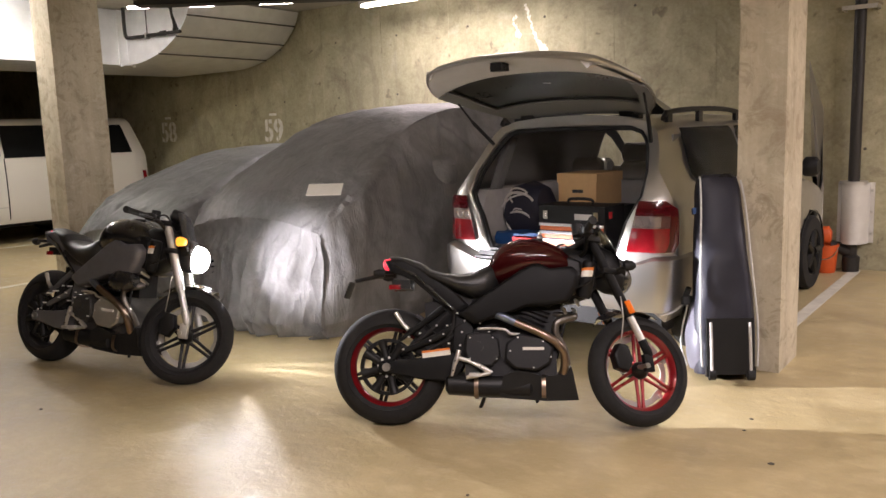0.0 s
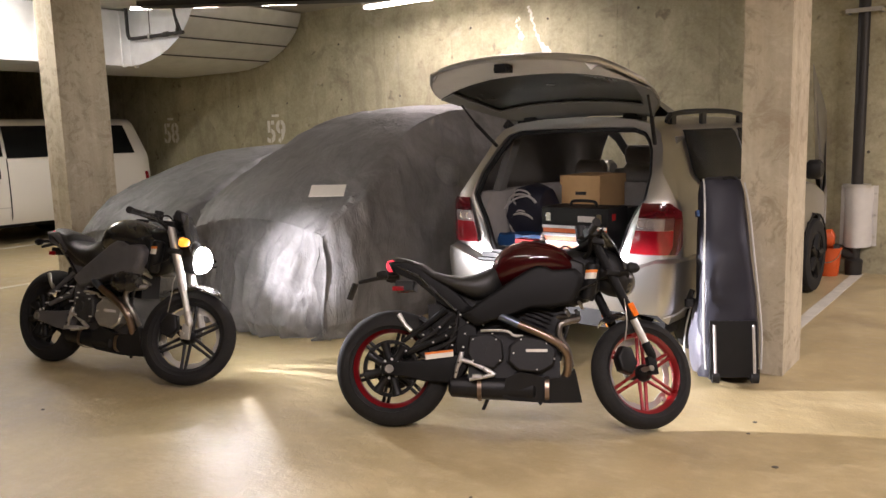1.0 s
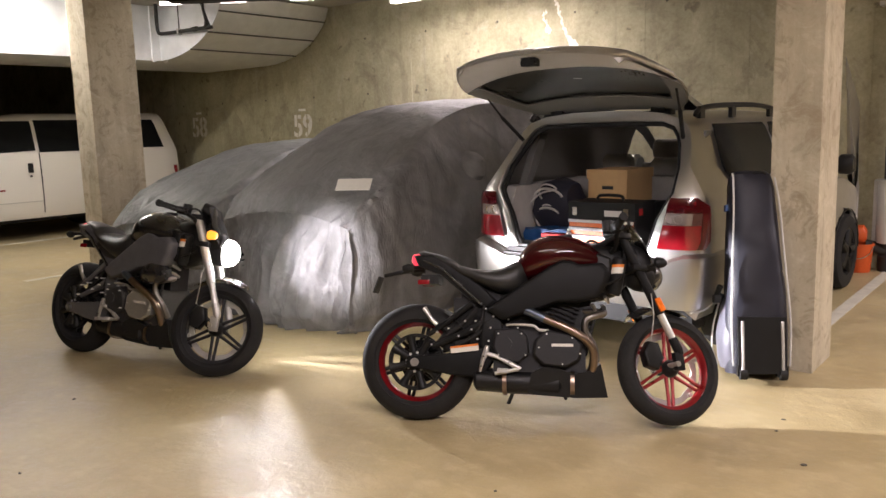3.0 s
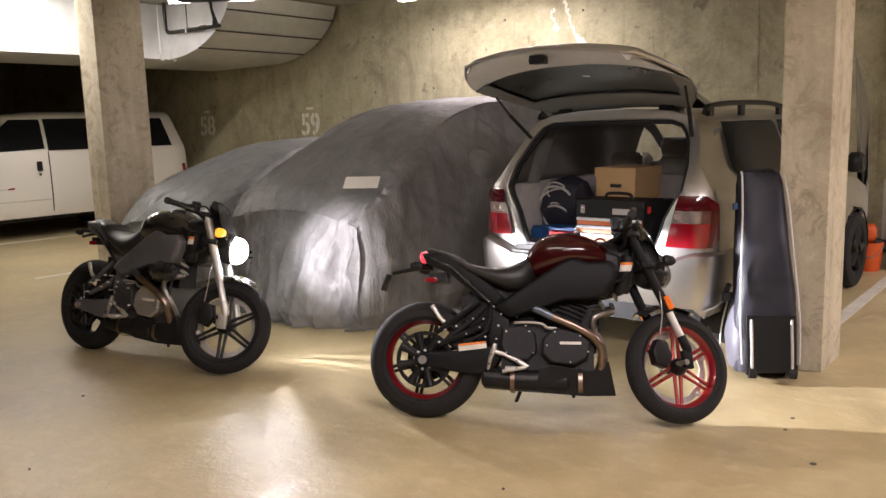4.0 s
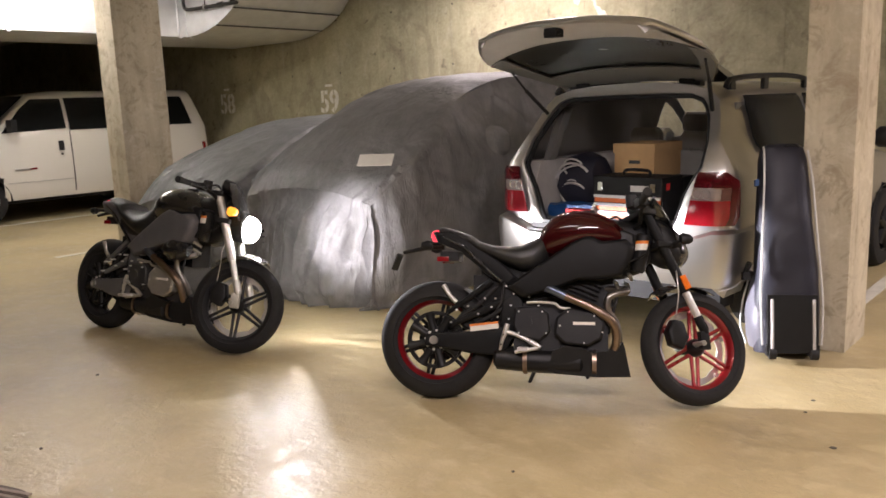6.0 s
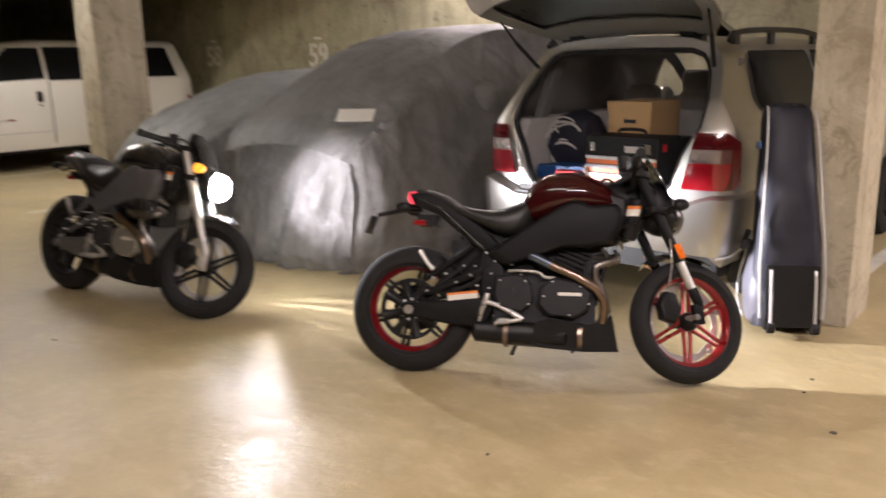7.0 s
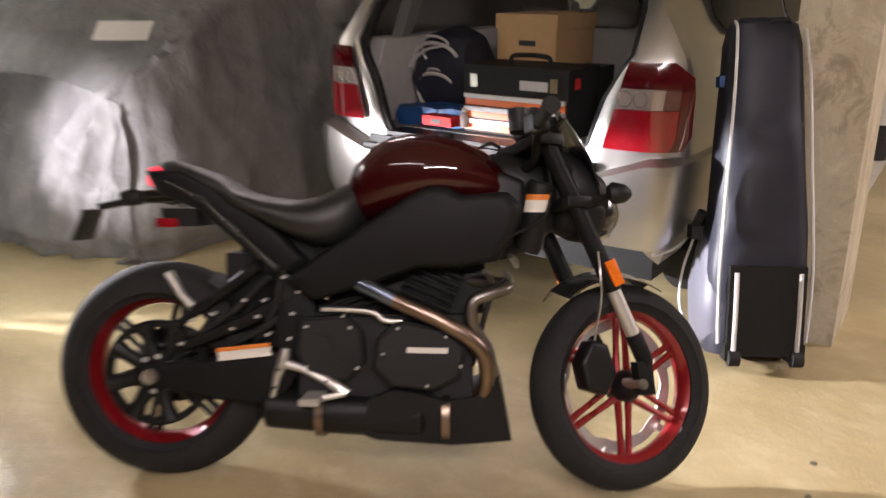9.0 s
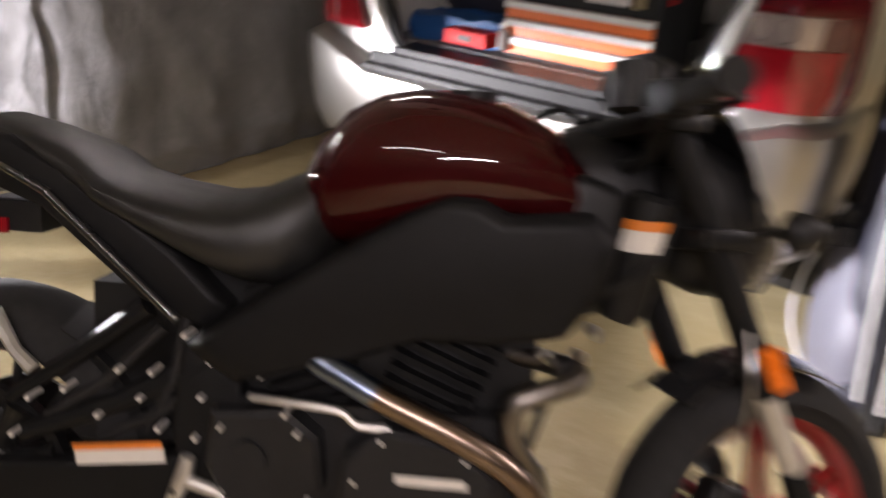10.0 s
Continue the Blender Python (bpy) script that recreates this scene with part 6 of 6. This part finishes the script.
# ---- long wheeled bag leaning on the column ----
def golf_bag():
    m = pose(-1.085, 5.49, 0, -11, 0, 30)
    top = thing("golf_travel_bag", m, "tall navy wheeled golf travel bag leaning on a concrete column", "bag")
    st = [(0.03, -0.17, 0.175, 0.1), (0.1, -0.18, 0.185, 0.13), (0.35, -0.18, 0.185, 0.135), (0.5, -0.17, 0.18, 0.135), (0.75, -0.16, 0.155, 0.125), (1.0, -0.15, 0.135, 0.115), (1.17, -0.145, 0.12, 0.105), (1.24, -0.13, 0.105, 0.085), (1.265, -0.1, 0.08, 0.05)]
    rings = []
    for z, a, b, d in st:
        xc, hw = (a + b) / 2, (b - a) / 2
        ring = []
        for k in range(36):
            t = 2 * math.pi * k / 36
            c, s = math.cos(t), math.sin(t)
            ring.append(Vector((xc + hw * math.copysign(abs(c) ** 0.62, c), d * math.copysign(abs(s) ** 0.62, s), z)))
        rings.append(ring)
    # finer rings
    fine = []
    for r0, r1 in zip(rings, rings[1:]):
        steps = max(2, int((r1[0].z - r0[0].z) / 0.03))
        fine += [[p.lerp(q, k / steps) for p, q in zip(r0, r1)] for k in range(steps)]
    fine.append(rings[-1])
    for r in fine:
        for p in r:
            p += Vector((0.5, 1, 0)) * (noise.noise(p * 5) * 0.016 - abs(noise.noise(p * 9)) * 0.01)
    part("bag_body", loft(fine), NAVY, top)
    # side pocket, its cloth paled for the headlamp's light on it
    rings = []
    for k in range(15):
        f = k / 14
        z, w = 0.05 + 0.5 * f, math.sin(math.pi * (0.12 + 0.86 * f)) ** 0.6
        ring = []
        for i in range(20):
            t = 2 * math.pi * i / 20
            c, s = math.cos(t), math.sin(t)
            p = Vector((-0.135 + 0.03 * f + 0.085 * w * math.copysign(abs(c) ** 0.8, c), 0.06 + 0.19 * (0.35 + 0.65 * w) * (1 - 0.3 * f) * math.copysign(abs(s) ** 0.7, s), z))
            p += Vector((1, 0.6, 0)) * noise.noise(p * 8) * 0.012
            ring.append(p)
        rings.append(ring)
    part("side_pocket", loft(rings), LAMPLITBAG, top, "side pocket in cloth paled for lamplight")
    for pts in ([(-0.15, -0.12, 0.08), (-0.158, -0.13, 0.35), (-0.148, -0.13, 0.7), (-0.135, -0.12, 1.0), (-0.13, -0.1, 1.2), (-0.125, -0.05, 1.25)],
                [(0.182, -0.09, 0.08), (0.187, -0.1, 0.35), (0.158, -0.1, 0.75), (0.138, -0.09, 1.05), (0.115, -0.08, 1.22)],
                [(-0.19, 0.17, 0.06), (-0.21, 0.24, 0.17), (-0.2, 0.24, 0.3), (-0.18, 0.19, 0.42), (-0.16, 0.14, 0.54)]):
        part("piping", bar(spline(pts, 8), 0.006, 6), PIPING, top, "pale piping")
    part("wheel_pocket", boxes(((-0.125, -0.152, 0.04), (0.15, -0.1, 0.375))), BLACKPL, top, "black moulded base panel", bevel=0.015)
    for x in (-0.1, 0.128):
        part("skid_rail", bar([(x, -0.152, 0.06), (x, -0.156, 0.2), (x, -0.152, 0.35)], 0.009, 8), GREYTRIM, top, "grey skid rail")
        part("bag_wheel", bar([(x - 0.02, -0.15, 0.032), (x + 0.02, -0.15, 0.032)], 0.03, 18), RUBBER, top)
        part("axle_housing", boxes(((x - 0.03, -0.15, 0.02), (x + 0.03, -0.09, 0.085))), BLACKPL, top, bevel=0.008)
    part("strap", bar(spline([(-0.2, -0.02, 0.56), (-0.215, 0.02, 0.5), (-0.2, 0.08, 0.47), (-0.17, 0.12, 0.5)], 5), 0.018, 8), BLACKPL, top, "black webbing strap")
    part("strap_buckle", boxes(((-0.235, -0.02, 0.455), (-0.195, 0.06, 0.505))), BLACKPL, top, "black buckle", bevel=0.006)
    part("brand_tab", boxes(((-0.165, -0.03, 1.02), (-0.145, 0.02, 1.06))), BLUEBAG, top, "bright blue tab", bevel=0.004)
    bm = bmesh.new()
    tube(bm, spline([(-0.02, -0.06, 1.225), (0.0, -0.075, 1.25), (0.05, -0.075, 1.25), (0.07, -0.06, 1.225)], 5), 0.009, 8)
    part("grab_handle", bm, BLACKPL, top)


golf_bag()

# ---- on the wall: pipe, guard, bucket, stall numbers, stains ----
pipe = thing("drain_pipe", pose(-1.1, 9.66, 0), "dark iron standpipe strapped to the concrete wall", "pipe")
part("pipe_run", bar([(0, 0, 0.02), (0, 0, 3.5)], 0.055, 18), BLACKPIPE, pipe)
part("pipe_bracket", boxes(((-0.16, -0.075, 2.62), (0.16, -0.055, 2.66)), ((-0.16, -0.06, 2.62), (-0.14, 0.12, 2.66)), ((0.14, -0.06, 2.62), (0.16, 0.12, 2.66))), ALU, pipe, "bright metal pipe strap", bevel=0.003)
part("pipe_collar", lathe(bmesh.new(), [(0.06, 0.9), (0.13, 0.9), (0.13, 0.93), (0.06, 0.93)], Matrix.Identity(4), 24, closed=True), ALU, pipe, "galvanised collar")
part("pipe_elbow", bar(spline([(-0.02, 0, 0.2), (-0.1, -0.02, 0.24), (-0.19, -0.04, 0.26)], 4), 0.06, 14), BLACKPIPE, pipe)
part("pipe_foot", lathe(bmesh.new(), [(0.08, 0.0), (0.085, 0.15), (0.06, 0.17)], Matrix.Identity(4), 20), BLACKPIPE, pipe)
guard = thing("pipe_guard", pose(-1.09, 9.6, 0.29), "white painted steel pipe guard on the wall", "guard")
rows = [[(0.13 * math.cos(a), 0.16 - 0.16 * math.sin(a) * 1.35, z) for a in [math.pi * k / 14 for k in range(15)]] for z in (0, 0.02, 0.6, 0.62)]
part("guard_shell", sheet(rows, 0.008), ENAMEL, guard)
for x in (-0.17, 0.17):
    part("guard_flange", boxes(((min(x, x * 0.7), 0.155, 0.0), (max(x, x * 0.7), 0.175, 0.62))), ENAMEL, guard, bevel=0.002)
for z in (0.1, 0.32, 0.54):
    part("flange_bolt", bar([(0.15, 0.14, z), (0.15, 0.157, z)], 0.012, 10), STEEL, guard)
bucket = thing("bucket", pose(-1.32, 9.52, 0), "orange plastic bucket on the floor by the wall", "bucket")
part("bucket_body", lathe(bmesh.new(), [(0.1, 0.0), (0.105, 0.01), (0.125, 0.27), (0.132, 0.27), (0.132, 0.29), (0.12, 0.29), (0.095, 0.02)], Matrix.Identity(4), 32), ORANGE, bucket)
part("bucket_handle", bar([(0.128 * math.cos(a), -0.02 - 0.1 * math.sin(a), 0.265 - 0.12 * math.sin(a)) for a in [math.pi * k / 12 for k in range(13)]], 0.005, 6), STEEL, bucket)
cord = thing("work_light", pose(-1.34, 9.52, 0.31), "orange work lamp hooked over the bucket", "lamp")
part("lamp_cage", body_loft([(-0.07, 0.0, 0.1, 0.04), (-0.03, -0.02, 0.16, 0.06), (0.05, -0.02, 0.17, 0.05), (0.08, 0.02, 0.12, 0.03)], 14, 2.2), ORANGE, cord)


def stencil(text, x, z, size):
    curve = bpy.data.curves.new("stall_number", "FONT")
    curve.offset = 0.011
    curve.body, curve.size, curve.extrude, curve.align_x, curve.align_y = text, size, 0.0015, "CENTER", "CENTER"
    ob = new("stall_number", curve)
    bpy.context.view_layer.update()
    me = bpy.data.meshes.new_from_object(ob.evaluated_get(bpy.context.evaluated_depsgraph_get()))
    bpy.data.objects.remove(ob)
    num = new("stall_number", me)
    num.data.materials.clear()
    num.data.materials.append(STENCIL)
    num.matrix_world = pose(x, WY - 0.003, z, 90) @ Matrix.Diagonal((0.95, 1, 1, 1))
    tagged(num, "worn white stencilled stall number on the wall", "number", "stall numbers")
    part("stencil_bar", boxes(((-0.09, 0.26, -0.0015), (0.09, 0.3, 0.0015))), STENCIL, num, smooth=False)
    for dx in (-0.13, 0.12):
        part("stencil_bridge", boxes(((dx - 0.011, -0.22, 0.0005), (dx + 0.011, 0.22, 0.0035))), WALL, num, "bare concrete bridge of the stencil", smooth=False)
    return num


stencil("59", -9.86, 1.65, 0.5)
stencil("58", -12.75, 1.69, 0.5)

# lime bloom running from a crack: a wandering line of crusts
rng = random.Random(5)
for way, width in (([(-4.99, 3.12), (-4.95, 3.0), (-4.9, 2.86), (-4.86, 2.75), (-4.82, 2.66), (-4.76, 2.58), (-4.7, 2.54)], 0.022), ([(-5.14, 3.0), (-5.17, 2.93), (-5.12, 2.86), (-5.1, 2.76)], 0.014)):
    bm = bmesh.new()
    pts = spline([(x, 0, z) for x, z in way], 9)
    for k, p in enumerate(pts):
        r = width * (0.5 + 0.9 * abs(noise.noise((k * 0.45, width * 90, 0)))) + (0.02 if k > len(pts) * 0.72 and rng.random() < 0.5 else 0.0)
        cx, cz = p.x + rng.uniform(-0.02, 0.02), p.z + rng.uniform(-0.015, 0.015)
        prism([(cx + r * rng.uniform(0.5, 1.1) * math.cos(a), cz + 1.4 * r * rng.uniform(0.6, 1.2) * math.sin(a)) for a in [2 * math.pi * i / 9 for i in range(9)]], "y", WY - rng.uniform(0.003, 0.008), WY + 0.003, bm)
    tagged(part("wall_stain", bm, EFFLOR, smooth=False), "white lime bloom crust from a wall crack", "stain", kind="structure")

# fins left by the form joints, and tie holes
for k in range(20):
    x = -17.2 + k * 1.22
    tagged(part("wall_fin", boxes(((x - 0.006, WY - 0.004, 0), (x + 0.006, WY + 0.02, 3.5))), WALL, smooth=False), "thin concrete fin at a form joint", "wall", kind="structure")
for k in range(20):
    for z in (1.25, 2.12, 2.95):
        for dx in (0.3,):
            x = -17.2 + k * 1.22 + dx + random.uniform(-0.03, 0.03)
            if not (-14.5 < x < 0.5):
                continue
            ob = part("tie_hole", bar([(x, WY - 0.003, z), (x, WY + 0.02, z)], 0.016, 12), TIEHOLE)
            tagged(ob, "dark form tie hole in the wall", "hole", kind="structure")

# ---- duct, pipes and tube lights overhead ----
duct = thing("air_duct", Matrix.Identity(4), "large galvanised sheet-metal air duct with an upturned elbow", "duct")
part("duct_run", boxes(((-12.3, -3.0, 2.69), (-10.62, 9.7, 3.48))), ZINC, duct, bevel=0.01)
arc = [(-10.62 + 1.6 * math.sin(a), 3.62 - 0.93 * math.cos(a)) for a in [math.pi / 2 * k / 10 for k in range(11)]]
arc = [(x, min(z, 3.49)) for x, z in arc if z < 3.6]
outline = arc + [(-10.62, 3.49)]
part("duct_elbow", prism(outline, "y", 7.7, 9.7), ZINC, duct, "curved duct elbow")
for a in (0.5, 0.85, 1.18):
    x, z = -10.62 + 1.605 * math.sin(a), 3.62 - 0.935 * math.cos(a)
    part("duct_seam", bar([(x, 7.7, z), (x, 9.7, z)], 0.011, 6), SEAM, duct)
for y in (1.2, 2.4, 3.6, 4.75, 5.1, 6.3, 6.65, 7.55, 7.75):
    part("duct_flange", boxes(((-10.63, y, 2.67), (-10.595, y + 0.05, 3.48))), ZINC, duct, bevel=0.004)
spr = thing("sprinkler_pipe", Matrix.Identity(4), "black iron sprinkler pipe hung under the ceiling", "pipe")
part("pipe_run", bar(spline([(-10.5, 7.6, 3.5), (-10.5, 7.6, 3.2), (-10.48, 7.6, 3.1), (-10.38, 7.6, 3.06), (-9.8, 7.6, 3.05), (-9.18, 7.6, 3.04)], 4), 0.026, 12), BLACKPIPE, spr)
part("pipe_hanger", bar([(-9.95, 7.6, 3.05), (-9.95, 7.6, 3.5)], 0.008, 6), BLACKPIPE, spr)
part("sprinkler_head", bar([(-9.3, 7.6, 3.04), (-9.3, 7.6, 3.14), (-9.35, 7.6, 3.3), (-9.35, 7.6, 3.5)], [0.036, 0.02, 0.018, 0.018], 10), BLACKPIPE, spr)
part("pipe_brace", bar([(-9.2, 7.6, 3.02), (-9.45, 7.6, 3.5)], 0.012, 8), BLACKPIPE, spr)
part("pipe_tee", bar([(-9.62, 7.6, 3.05), (-9.52, 7.6, 3.05)], 0.036, 10), BLACKPIPE, spr)
part("pipe_clamp", boxes(((-9.965, 7.565, 3.01), (-9.935, 7.635, 3.09))), STEEL, spr, "bright pipe clamp", bevel=0.004)


# a rubber mat on the floor of the aisle
mat_top = thing("rubber_mat", pose(-3.16, 1.63, 0, 0, 0, 20), "dirty grey ribbed rubber mat on the floor", "mat")
bm = bmesh.new()
corner = [(0.3 * math.copysign(abs(math.cos(a)) ** 0.45, math.cos(a)), 0.24 * math.copysign(abs(math.sin(a)) ** 0.45, math.sin(a))) for a in [2 * math.pi * k / 40 for k in range(40)]]
part("mat_base", prism(corner, "z", 0.0, 0.012), MATGREY, mat_top)
for k in range(11):
    y = -0.2 + k * 0.04
    part("mat_rib", boxes(((-0.27, y - 0.01, 0.012), (0.27, y + 0.01, 0.02))), MATRIB, mat_top, bevel=0.003)


def strip_light(m, length=2.4, tube_mat=None):
    top = thing("strip_light", m, "suspended twin-tube fluorescent strip light, lit", "light", "strip lights")
    part("housing", boxes(((-length / 2, -0.07, 0.0), (length / 2, 0.07, 0.07))), ENAMEL, top, bevel=0.008)
    for y in (-0.045, 0.045):
        part("tube", bar([(-length / 2 + 0.03, y, -0.025), (length / 2 - 0.03, y, -0.025)], 0.014, 10), tube_mat or TUBE, top, "lit fluorescent tube")
    for x in (-length / 2 + 0.02, length / 2 - 0.02):
        part("lamp_holder", boxes(((x - 0.015, -0.065, -0.045), (x + 0.015, 0.065, 0.0))), ENAMEL, top)
    for x in (-0.8, 0.8):
        part("hanger_rod", bar([(x, 0, 0.07), (x, 0, 3.5 - m.translation.z)], 0.005, 6), STEEL, top)
    return top


for x, y, z, turn, watts in STRIPS:
    strip_light(pose(x, y, z, 0, 0, turn), tube_mat=BRIGHTTUBE if x < -9 else None)
# housing of a fluorescent fixture, as a dark bar with its tubes behind
tray = thing("fixture_bar", pose(-6.95, 6.9, 3.08, 0, 0, 36), "dark fluorescent fixture housing with lamp tubes hung behind it", "tray")
part("fixture_channel", boxes(((-1.25, -0.12, 0), (1.6, 0.12, 0.012)), ((-1.25, -0.12, 0), (1.6, -0.108, 0.06)), ((-1.25, 0.108, 0), (1.6, 0.12, 0.06))), BLACKPIPE, tray)
for a, b in ((-1.42, -1.18), (-0.7, -0.42), (0.1, 0.5)):
    part("lamp_tube", bar([(a, 0.15, 0.02), (b, 0.15, 0.02)], 0.018, 10), TUBE, tray, "lit lamp tube")
for x in (-1.0, 1.2):
    part("fixture_rod", bar([(x, 0, 0.01), (x, 0, 0.42)], 0.006, 6), STEEL, tray)


# ---- a few dry bits on the floor ----
debris = bmesh.new()
rng = random.Random(11)
for x, y, r in ((-0.5, 4.32, 0.018), (-0.74, 4.85, 0.014), (-0.72, 4.67, 0.01), (-4.31, 2.86, 0.016), (-3.46, 2.16, 0.014), (-1.5, 3.3, 0.01)):
    ring = [(x + r * rng.uniform(0.5, 1.2) * math.cos(a), y + r * rng.uniform(0.4, 1.0) * math.sin(a)) for a in [2 * math.pi * k / 7 for k in range(7)]]
    prism(ring, "z", 0.0005, 0.004, debris)
tagged(part("floor_debris", debris, TIEHOLE, smooth=False), "small dark dry bits scattered on the concrete floor", "debris", kind="stuff")
